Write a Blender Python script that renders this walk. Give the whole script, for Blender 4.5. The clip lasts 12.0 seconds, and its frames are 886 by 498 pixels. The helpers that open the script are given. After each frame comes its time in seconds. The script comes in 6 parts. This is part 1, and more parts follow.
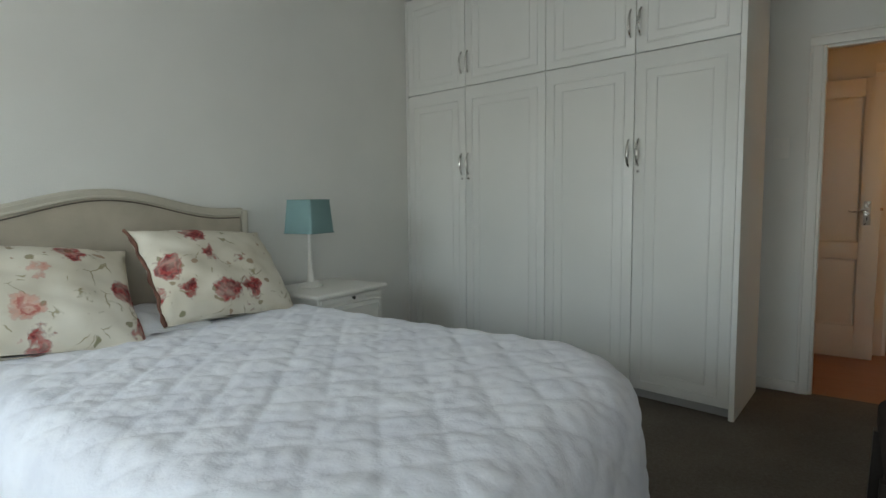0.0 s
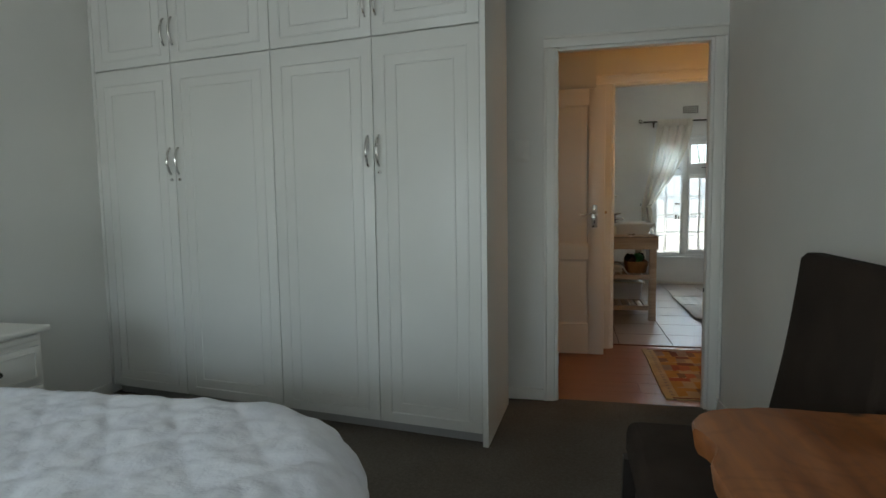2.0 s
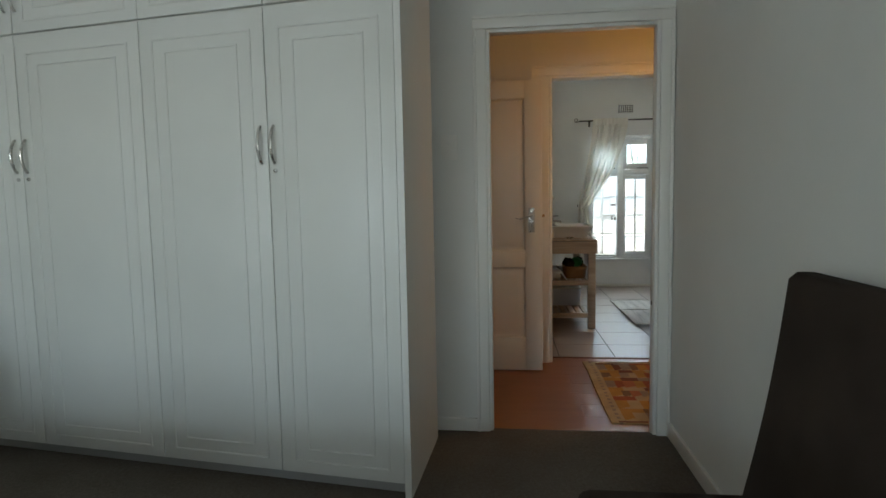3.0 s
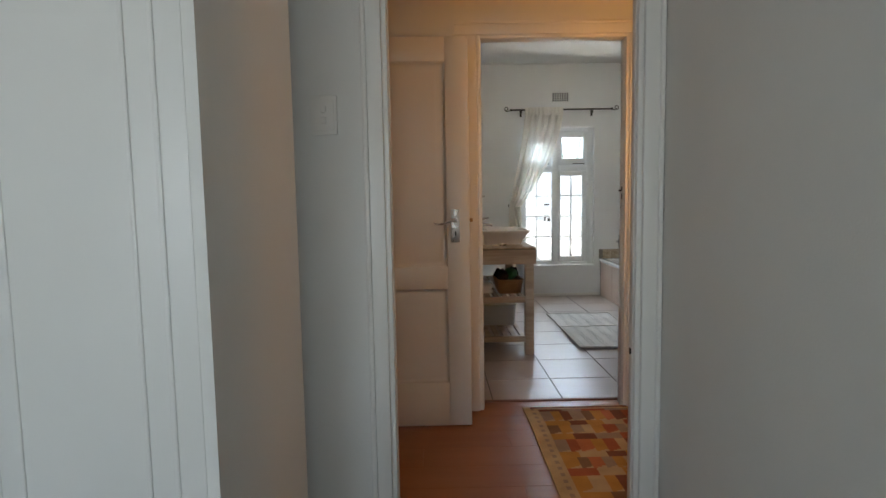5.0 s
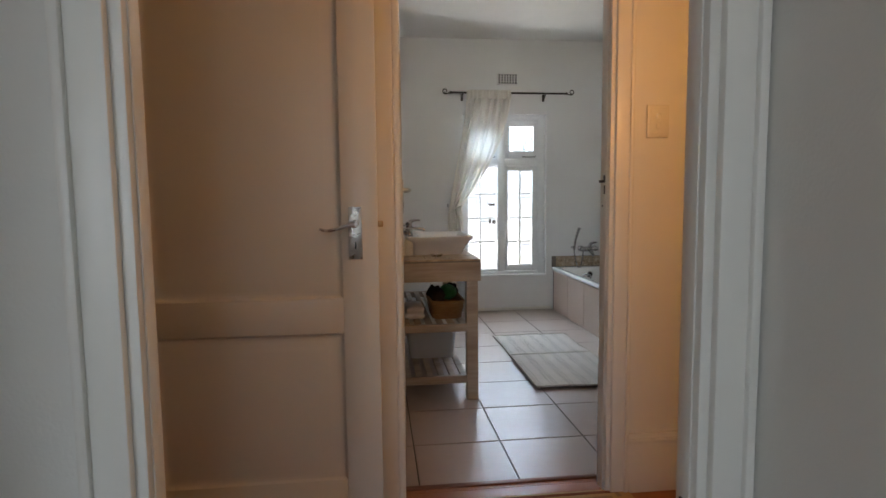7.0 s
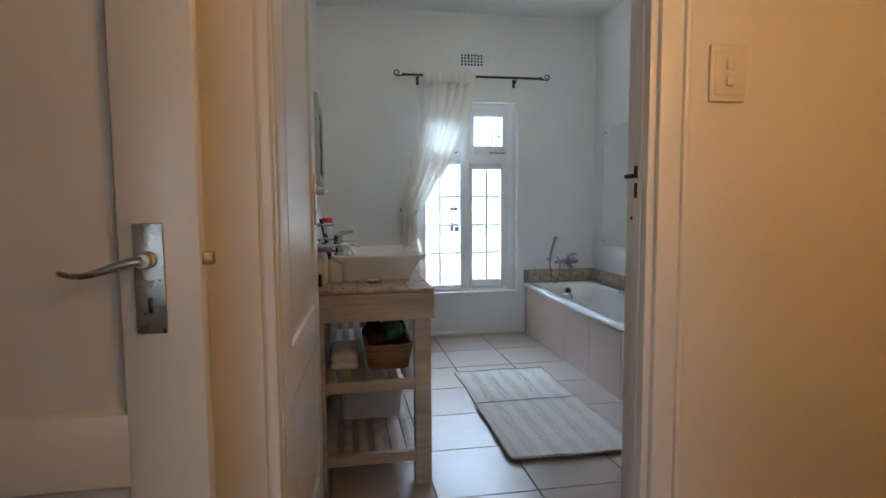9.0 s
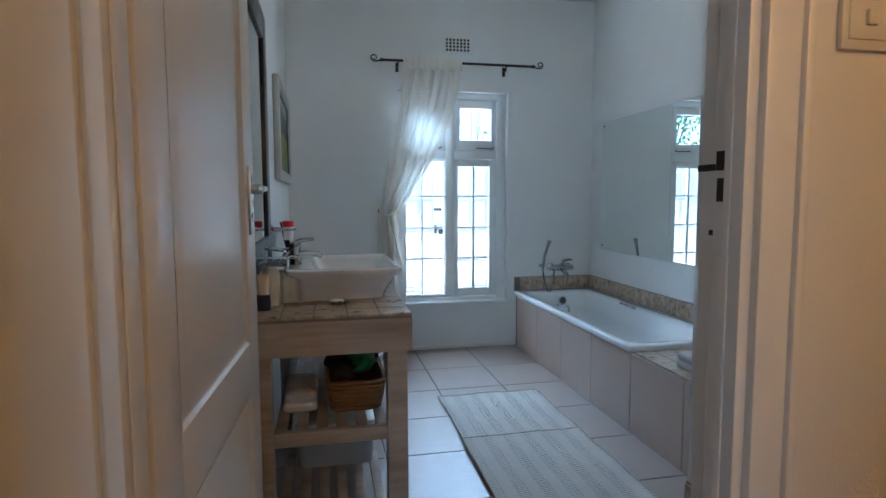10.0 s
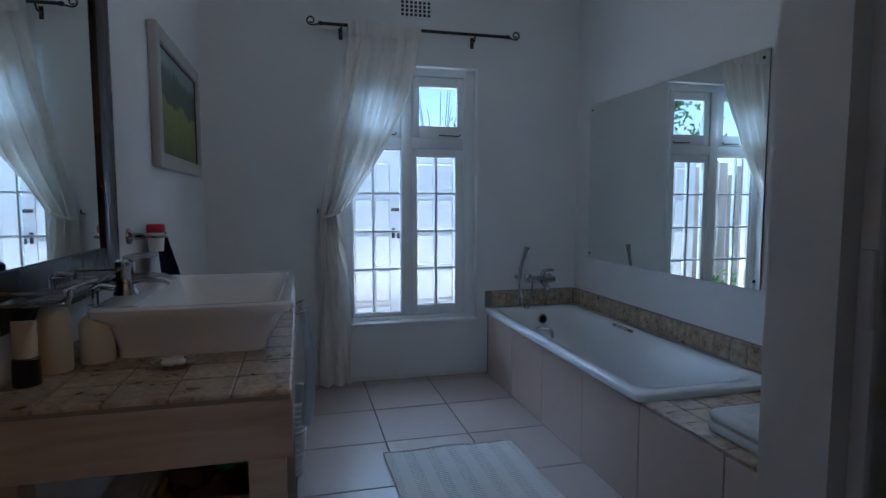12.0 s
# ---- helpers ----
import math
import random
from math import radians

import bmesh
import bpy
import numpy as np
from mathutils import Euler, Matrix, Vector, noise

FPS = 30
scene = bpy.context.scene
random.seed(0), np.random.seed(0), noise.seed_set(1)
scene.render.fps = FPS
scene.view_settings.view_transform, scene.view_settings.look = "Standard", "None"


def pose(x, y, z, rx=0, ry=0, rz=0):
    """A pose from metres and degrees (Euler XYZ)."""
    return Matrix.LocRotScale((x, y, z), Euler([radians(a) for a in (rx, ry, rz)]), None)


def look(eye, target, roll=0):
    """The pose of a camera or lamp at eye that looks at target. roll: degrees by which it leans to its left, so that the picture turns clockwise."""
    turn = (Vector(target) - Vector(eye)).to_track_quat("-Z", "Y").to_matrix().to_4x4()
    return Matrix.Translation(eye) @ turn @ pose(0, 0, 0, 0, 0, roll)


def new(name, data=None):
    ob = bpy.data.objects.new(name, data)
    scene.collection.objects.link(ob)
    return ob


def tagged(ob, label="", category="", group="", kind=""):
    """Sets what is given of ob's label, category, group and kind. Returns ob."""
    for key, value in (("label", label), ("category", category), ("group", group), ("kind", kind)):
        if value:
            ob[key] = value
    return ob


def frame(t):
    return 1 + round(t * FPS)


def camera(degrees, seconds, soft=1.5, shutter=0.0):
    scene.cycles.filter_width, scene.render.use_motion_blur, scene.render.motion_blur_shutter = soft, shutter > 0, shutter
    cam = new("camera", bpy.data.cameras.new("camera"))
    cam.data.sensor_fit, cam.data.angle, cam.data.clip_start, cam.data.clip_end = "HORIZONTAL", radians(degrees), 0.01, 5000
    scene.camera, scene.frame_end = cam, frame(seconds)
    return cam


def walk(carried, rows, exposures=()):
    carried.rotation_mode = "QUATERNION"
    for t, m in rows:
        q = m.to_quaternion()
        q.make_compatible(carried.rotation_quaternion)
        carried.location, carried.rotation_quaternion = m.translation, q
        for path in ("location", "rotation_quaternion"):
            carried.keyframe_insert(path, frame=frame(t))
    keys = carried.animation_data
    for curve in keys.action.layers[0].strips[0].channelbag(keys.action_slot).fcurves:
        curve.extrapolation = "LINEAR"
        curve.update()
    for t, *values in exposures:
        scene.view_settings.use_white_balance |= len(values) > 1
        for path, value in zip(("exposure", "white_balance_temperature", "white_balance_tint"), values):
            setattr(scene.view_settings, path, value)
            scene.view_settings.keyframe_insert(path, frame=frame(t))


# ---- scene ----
cam = camera(76.1, 12.0)
PATH = [
    (0, (0.569, 1.473, 1.203), (-0.583, 3.098, 1.027), -0.6),
    (0.5, (0.543, 1.607, 1.192), (-0.444, 3.339, 1.026), -0.7),
    (1, (0.503, 1.743, 1.197), (-0.318, 3.559, 1.028), -0.7),
    (1.5, (0.478, 1.911, 1.205), (-0.115, 3.813, 1.033), -0.8),
    (2, (0.511, 2.097, 1.203), (0.078, 4.042, 1.034), -0.9),
    (2.5, (0.546, 2.329, 1.219), (0.241, 4.298, 1.048), -1.1),
    (3, (0.526, 2.561, 1.217), (0.304, 4.541, 1.046), -1.1),
    (3.5, (0.526, 2.814, 1.216), (0.396, 4.803, 1.044), -1.0),
    (5.5, (0.633, 3.88, 1.207), (0.698, 5.871, 1.028), -0.8),
    (6, (0.676, 4.156, 1.188), (0.785, 6.145, 1.013), -0.5),
    (6.5, (0.71, 4.417, 1.185), (0.882, 6.402, 1.007), -0.6),
    (7, (0.773, 4.669, 1.178), (1.002, 6.648, 1.001), -0.6),
    (9, (0.992, 5.595, 1.186), (1.343, 7.557, 1.016), -0.4),
    (9.5, (1.041, 5.826, 1.179), (1.412, 7.784, 1.009), -0.3),
    (10, (1.089, 6.063, 1.193), (1.495, 8.014, 1.02), -0.2),
    (10.5, (1.192, 6.321, 1.184), (1.638, 8.263, 1.013), -0.1),
    (11, (1.25, 6.523, 1.174), (1.717, 8.46, 1.001), -0.0),
    (11.5, (1.316, 6.677, 1.165), (1.797, 8.611, 0.997), -0.0),
    (12, (1.377, 6.813, 1.17), (1.868, 8.745, 1.002), -0.0),
]
EXPOSURES = [(0, 2.56, 6600, 7), (1, 2.87, 6560, 7), (1.5, 2.65, 6400, 7), (2, 2.45, 6350, 5), (2.5, 2.48, 6290, 4), (3.5, 2.83, 6290, 4), (5.5, 2.98, 6300, 13), (7, 2.98, 6250, 14), (9, 3.1, 5600, 10), (9.5, 3.05, 5290, 9), (10.5, 2.67, 4700, 4), (11.5, 2.1, 4620, 9), (12, 1.75, 4760, 12)]
walk(cam, [(t, look(eye, target, roll)) for t, eye, target, roll in PATH], EXPOSURES)

# ---- light ----
world = bpy.data.worlds.new("world")
scene.world = world
world.use_nodes = True
SUN_FROM = Vector((-0.12, 0.05, 0.99)).normalized()
sky = world.node_tree.nodes.new("ShaderNodeTexSky")
sky.sky_type, sky.sun_disc = "NISHITA", False
sky.sun_elevation = math.asin(SUN_FROM.z)
sky.sun_rotation = math.atan2(SUN_FROM.x, SUN_FROM.y)
background = world.node_tree.nodes["Background"]
world.node_tree.links.new(sky.outputs[0], background.inputs["Color"])
background.inputs["Strength"].default_value = 0.075


def lamp(name, kind, m, energy, colour, size=0.1, size_y=None):
    data = bpy.data.lights.new(name, kind)
    data.energy, data.color = energy, colour
    if kind == "SUN":
        data.angle = radians(0.53)
    elif kind == "AREA":
        data.size = size
        if size_y:
            data.shape, data.size_y = "RECTANGLE", size_y
    else:
        data.shadow_soft_size = size
    ob = new(name, data)
    ob.matrix_world = m
    return ob


lamp("sun", "SUN", look(SUN_FROM * 20, (0, 0, 0)), 2.2, (1.0, 0.95, 0.88))
# sky light in the bedroom's back window, behind the walker
lamp("bedroom_window_light", "AREA", look((-1.45, -0.55, 1.45), (-1.2, 5, 0.2)), 4.4, (0.87, 0.95, 1.0), 1.5, 1.3)
# open sky above the garden, beyond the back window
lamp("bedroom_sky_light", "AREA", look((-1.3, -3.0, 2.75), (-1.2, 4.9, 0.7)), 18.0, (0.66, 0.84, 1.0), 2.2, 1.0)
# unseen fill lamp, added to brighten the wall behind the bed
lamp("bedroom_side_window_light", "AREA", look((1.27, 0.3, 1.45), (-2.3, 0.7, 1.0)), 3.8, (0.87, 0.95, 1.0), 1.4, 1.3)
lamp("bathroom_bulb", "POINT", pose(1.96, 8.75, 2.58), 0.22, (1.0, 0.85, 0.66), 0.08)
lamp("hall_bulb", "POINT", pose(1.8, 5.8, 1.7), 1.32, (1.0, 0.455, 0.11), 0.06)

# open sky above the yard, outside the bathroom window
lamp("bathroom_window_light", "AREA", look((2.0, 15.0, 4.4), (2.05, 10.4, 1.2)), 235, (0.69, 0.87, 1.0), 6.0, 2.6)
# hidden fill lamp under the bathroom window, added to imitate bounce off sunlit paving
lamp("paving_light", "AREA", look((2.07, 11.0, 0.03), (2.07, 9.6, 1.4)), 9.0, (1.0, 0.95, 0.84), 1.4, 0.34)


# ---- materials ----
def rgb(r, g, b):
    return (r, g, b, 1.0)


class Mat:
    """A node material built step by step."""

    def __init__(self, name, colour, rough=0.6, metal=0.0, coat=0.0, spec=0.5):
        self.m = bpy.data.materials.new(name)
        self.m.use_nodes = True
        self.nodes, self.links = self.m.node_tree.nodes, self.m.node_tree.links
        self.bsdf = self.nodes["Principled BSDF"]
        self.bsdf.inputs["Base Color"].default_value = rgb(*colour)
        self.bsdf.inputs["Roughness"].default_value = rough
        self.bsdf.inputs["Metallic"].default_value = metal
        self.bsdf.inputs["Coat Weight"].default_value = coat
        self.bsdf.inputs["Specular IOR Level"].default_value = spec
        self.coords = self.nodes.new("ShaderNodeTexCoord").outputs["Object"]

    def node(self, kind, **inputs):
        n = self.nodes.new(kind)
        for key, value in inputs.items():
            self.put(n.inputs[key.replace("_", " ")], value)
        return n

    def put(self, socket, value):
        if isinstance(value, bpy.types.NodeSocket):
            self.links.new(value, socket)
        else:
            socket.default_value = value

    def stretched(self, x, y, z):
        n = self.node("ShaderNodeMapping", Vector=self.coords)
        n.inputs["Scale"].default_value = (x, y, z)
        return n.outputs[0]

    def noise(self, scale, detail=3.0, vector=None):
        return self.node("ShaderNodeTexNoise", Vector=vector or self.coords, Scale=scale, Detail=detail).outputs["Fac"]

    def ramp(self, fac, *stops):
        n = self.node("ShaderNodeValToRGB", Fac=fac)
        ramp = n.color_ramp
        while len(ramp.elements) < len(stops):
            ramp.elements.new(0.5)
        for e, (p, c) in zip(ramp.elements, stops):
            e.position, e.color = p, rgb(*c) if len(c) == 3 else c
        return n.outputs[0]

    def mix(self, fac, a, b, how="MIX"):
        n = self.nodes.new("ShaderNodeMix")
        n.data_type, n.blend_type = "RGBA", how
        self.put(n.inputs[0], fac)
        self.put(n.inputs[6], a)
        self.put(n.inputs[7], b)
        return n.outputs[2]

    def maths(self, how, a, b=0.0):
        n = self.nodes.new("ShaderNodeMath")
        n.operation = how
        self.put(n.inputs[0], a)
        self.put(n.inputs[1], b)
        return n.outputs[0]

    def span(self, v, a0, a1, b0, b1):
        n = self.node("ShaderNodeMapRange", Value=v)
        for k, x in zip((1, 2, 3, 4), (a0, a1, b0, b1)):
            n.inputs[k].default_value = x
        return n.outputs[0]

    def colour(self, c):
        self.put(self.bsdf.inputs["Base Color"], c)
        return self

    def rough(self, r):
        self.put(self.bsdf.inputs["Roughness"], r)
        return self

    def bump(self, height, strength=0.2, distance=0.01):
        n = self.node("ShaderNodeBump", Height=height, Strength=strength, Distance=distance)
        self.put(self.bsdf.inputs["Normal"], n.outputs[0])
        return self

    def object_random(self):
        return self.nodes.new("ShaderNodeObjectInfo").outputs["Random"]


def painted(name, c, rough=0.55, grain=0.25, vary=0.05, spec=0.5, coat=0.0):
    """Paint: faint patches, roller grain."""
    m = Mat(name, c, rough, spec=spec, coat=coat)
    dark = tuple(v * (1 - vary * 2) for v in c)
    m.colour(m.ramp(m.noise(1.7, 4), (0.3, dark), (0.7, c)))
    swing = 0.015 if rough < 0.45 else 0.06
    m.rough(m.span(m.noise(9, 4), 0.3, 0.7, rough - swing, rough + swing))
    if grain:
        m.bump(m.noise(160, 3), grain, 0.002)
    return m.m


def metal(name, c, rough=0.15):
    m = Mat(name, c, rough, 1.0)
    m.rough(m.span(m.noise(35, 4), 0.3, 0.7, rough * 0.7, rough * 1.5))
    return m.m


def fabric(name, c, scale=420, vary=0.12, bump=0.4, rough=0.95):
    m = Mat(name, c, rough, spec=0.2)
    wave_a = m.node("ShaderNodeTexWave", Vector=m.coords, Scale=scale / 3, Distortion=1.5)
    wave_a.bands_direction = "Z"
    wave_b = m.node("ShaderNodeTexWave", Vector=m.coords, Scale=scale / 3, Distortion=1.5)
    wave_b.bands_direction = "Y"
    weave = m.maths("MAXIMUM", wave_a.outputs["Fac"], wave_b.outputs["Fac"])
    base = m.ramp(m.noise(6, 4), (0.3, tuple(v * (1 - vary) for v in c)), (0.7, tuple(min(1, v * (1 + vary)) for v in c)))
    m.colour(m.mix(m.span(weave, 0.2, 1, 0.25, 0.0), base, rgb(*(v * 0.55 for v in c))))
    m.bump(weave, bump, 0.002)
    return m.m


def glass(name, c=(1, 1, 1)):
    m = Mat(name, c, 0.0)
    m.bsdf.inputs["Transmission Weight"].default_value = 1.0
    m.bsdf.inputs["IOR"].default_value = 1.45
    return m.m


def wood(name, dark, mid, light, rough=0.4, along="x", scale=1.0, coat=0.0, knots=False, relief=0.12):
    m = Mat(name, mid, rough, coat=coat)
    stretch = {"x": (0.9, 9, 9), "y": (9, 0.9, 9), "z": (9, 9, 0.9)}[along]
    v = m.stretched(*(s * scale for s in stretch))
    shift = m.node("ShaderNodeVectorMath", **{})
    m.links.new(v, shift.inputs[0])
    m.put(shift.inputs[1], m.maths("MULTIPLY", m.object_random(), 37.0))
    big = m.noise(0.9, 3, shift.outputs[0])
    fine = m.noise(7, 6, shift.outputs[0])
    c = m.ramp(m.mix(0.35, big, fine), (0.34, dark), (0.5, mid), (0.66, light))
    if knots:
        blob = m.node("ShaderNodeTexVoronoi", Vector=m.coords, Scale=5.2).outputs["Distance"]
        ring = m.maths("SINE", m.maths("MULTIPLY", m.maths("ADD", blob, m.maths("MULTIPLY", big, 0.5)), 34.0))
        c = m.mix(m.span(ring, 0.2, 1, 0, 0.16), c, rgb(*dark))
        c = m.mix(m.span(blob, 0.05, 0.12, 1, 0), c, rgb(*(v * 0.3 for v in dark)))
    c = m.mix(m.span(m.object_random(), 0, 1, 0.0, 0.12), c, rgb(*dark))
    m.colour(c)
    m.rough(m.span(fine, 0.3, 0.7, rough - 0.08, rough + 0.12))
    m.bump(fine, relief, 0.002)
    return m.m


def ceramic_tile(name, a, b, rough=0.28, scale=3.0):
    """Mottled glazed tile, each a little different."""
    m = Mat(name, a, rough)
    offset = m.node("ShaderNodeVectorMath")
    m.links.new(m.coords, offset.inputs[0])
    m.put(offset.inputs[1], m.maths("MULTIPLY", m.object_random(), 53.0))
    big, fine = m.noise(scale, 5, offset.outputs[0]), m.noise(scale * 9, 4, offset.outputs[0])
    c = m.ramp(m.mix(0.3, big, fine), (0.2, b), (0.8, a))
    c = m.mix(m.span(m.object_random(), 0, 1, 0, 0.3), c, rgb(*b))
    m.colour(c)
    m.rough(m.span(big, 0.2, 0.8, rough - 0.03, rough + 0.04))
    m.bump(fine, 0.06, 0.002)
    return m.m


def stone_tile(name):
    """Tumbled travertine: cream to brown, pitted."""
    m = Mat(name, (0.5, 0.42, 0.33), 0.5)
    offset = m.node("ShaderNodeVectorMath")
    m.links.new(m.coords, offset.inputs[0])
    m.put(offset.inputs[1], m.maths("MULTIPLY", m.object_random(), 71.0))
    big, fine = m.noise(25, 5, offset.outputs[0]), m.noise(80, 4, offset.outputs[0])
    c = m.ramp(m.mix(0.4, big, fine), (0.33, (0.11, 0.07, 0.045)), (0.43, (0.36, 0.27, 0.18)), (0.55, (0.52, 0.43, 0.32)), (0.68, (0.68, 0.61, 0.50)))
    m.colour(m.mix(m.span(m.object_random(), 0, 1, 0, 0.4), c, rgb(0.38, 0.29, 0.20)))
    m.rough(m.span(big, 0.3, 0.7, 0.25, 0.5))
    m.bump(fine, 0.35, 0.003)
    return m.m


def laminate_material():
    """Smooth reddish laminate: long soft grain, each plank a shade apart."""
    m = Mat("laminate", (0.3, 0.108, 0.034), 0.33)
    grain = m.noise(2.0, 3, m.stretched(0.5, 7, 1))
    c = m.ramp(grain, (0.3, (0.275, 0.095, 0.029)), (0.7, (0.33, 0.122, 0.04)))
    m.colour(m.mix(m.span(m.object_random(), 0, 1, 0, 0.35), c, rgb(0.27, 0.09, 0.028)))
    return m.m


WALL = painted("wall_paint", (0.78, 0.77, 0.72), 0.62, 0.3, 0.03)
BATH_WALL = painted("bath_wall_paint", (0.80, 0.81, 0.81), 0.6, 0.3, 0.03)
CEILING = painted("ceiling_paint", (0.82, 0.82, 0.8), 0.75, 0.3, 0.03)
TRIM = painted("trim_enamel", (0.8, 0.78, 0.72), 0.34, 0.0, 0.02)
DOOR_PAINT = painted("door_enamel", (0.76, 0.72, 0.64), 0.30, 0.0, 0.015)
WARDROBE = painted("wardrobe_vinyl", (0.78, 0.77, 0.72), 0.36, 0.08, 0.03)
PLINTH = painted("plinth_grey", (0.42, 0.41, 0.39), 0.5, 0.1)
WINDOW_PAINT = painted("window_enamel", (0.82, 0.84, 0.85), 0.35, 0.1, 0.03)
CHROME = metal("chrome", (0.50, 0.50, 0.51), 0.07)
NICKEL = metal("satin_nickel", (0.55, 0.53, 0.49), 0.28)
DARK_METAL = metal("dark_bronze", (0.06, 0.055, 0.05), 0.4)
BRASS = metal("worn_brass", (0.42, 0.26, 0.12), 0.4)
MIRROR = Mat("mirror_silver", (0.86, 0.9, 0.88), 0.0, 1.0).m
GLASS = glass("window_glass")
CLEAR = glass("clear_plastic", (0.95, 0.97, 0.97))
BLACK = painted("black_plastic", (0.012, 0.012, 0.014), 0.25, 0.02, 0.0)
MIRROR_FRAME = wood("espresso_wood", (0.008, 0.006, 0.005), (0.014, 0.011, 0.01), (0.03, 0.024, 0.02), 0.3, "z")
CERAMIC = painted("white_glaze", (0.82, 0.83, 0.84), 0.1, 0.0, 0.01, coat=0.4)
ACRYLIC = painted("bath_enamel", (0.82, 0.84, 0.86), 0.14, 0.0, 0.01, coat=0.3)
PLASTIC = painted("switch_plastic", (0.74, 0.71, 0.62), 0.35, 0.02, 0.02)
GROUT = painted("grout", (0.12, 0.11, 0.10), 0.9, 0.5, 0.15)
PALE_GROUT = painted("pale_grout", (0.27, 0.24, 0.21), 0.9, 0.5, 0.1)
FLOOR_TILE = ceramic_tile("floor_tile", (0.45, 0.37, 0.325), (0.36, 0.29, 0.25), 0.31, 1.6)
PANEL_TILE = ceramic_tile("panel_tile", (0.58, 0.46, 0.39), (0.48, 0.375, 0.32), 0.3, 2.0)
STONE = stone_tile("tumbled_stone")
LAMINATE = laminate_material()
TABLE_WOOD = wood("slab_wood", (0.065, 0.017, 0.006), (0.27, 0.085, 0.022), (0.46, 0.18, 0.06), 0.36, "y", 0.8, knots=True)
DARK_WOOD = wood("dark_leg_wood", (0.01, 0.007, 0.005), (0.02, 0.014, 0.01), (0.035, 0.024, 0.017), 0.4, "z")
LIMED = wood("limed_wood", (0.31, 0.245, 0.185), (0.43, 0.355, 0.28), (0.53, 0.455, 0.37), 0.6, "x", 1.2)
LINEN = fabric("headboard_linen", (0.50, 0.44, 0.345), 380)
CHAIR_CLOTH = fabric("brown_cloth", (0.040, 0.028, 0.021), 300, 0.25, 0.5)
TEAL = fabric("teal_shade", (0.21, 0.325, 0.315), 500, 0.08, 0.2)
TOWEL_WHITE = fabric("white_towelling", (0.78, 0.78, 0.78), 260, 0.05, 0.6)
TOWEL_NAVY = fabric("navy_towelling", (0.012, 0.014, 0.05), 260, 0.2, 0.6)
WICKER = fabric("wicker", (0.3, 0.16, 0.07), 120, 0.3, 1.0, 0.7)
PAPER_WHITE = painted("cream_lotion", (0.74, 0.71, 0.6), 0.35, 0.02, 0.03)
RED = painted("red_plastic", (0.5, 0.012, 0.03), 0.3, 0.02, 0.02)
GREEN = painted("green_leaf_paint", (0.05, 0.22, 0.05), 0.5, 0.2, 0.2)


def carpet_material():
    m = Mat("carpet_pile", (0.18, 0.152, 0.124), 1.0, spec=0.1)
    tuft = m.node("ShaderNodeTexVoronoi", Vector=m.coords, Scale=260.0).outputs["Distance"]
    c = m.ramp(m.mix(0.5, m.noise(3, 5), m.noise(60, 4)), (0.35, (0.145, 0.120, 0.097)), (0.65, (0.23, 0.198, 0.163)))
    m.colour(m.mix(m.span(tuft, 0.0, 0.6, 0.0, 0.5), c, rgb(0.07, 0.058, 0.046)))
    return m.bump(m.maths("SUBTRACT", 1.0, tuft), 0.7, 0.004).m


def quilt_material():
    m = Mat("quilt_cotton", (0.72, 0.72, 0.75), 0.85, spec=0.25)
    m.bsdf.inputs["Sheen Weight"].default_value = 0.25
    m.colour(m.ramp(m.noise(5, 5), (0.3, (0.66, 0.66, 0.70)), (0.7, (0.78, 0.78, 0.80))))
    crinkle = m.mix(0.4, m.noise(1.0, 5, m.stretched(26, 34, 30)), m.noise(110, 4))
    return m.bump(crinkle, 0.34, 0.009).m


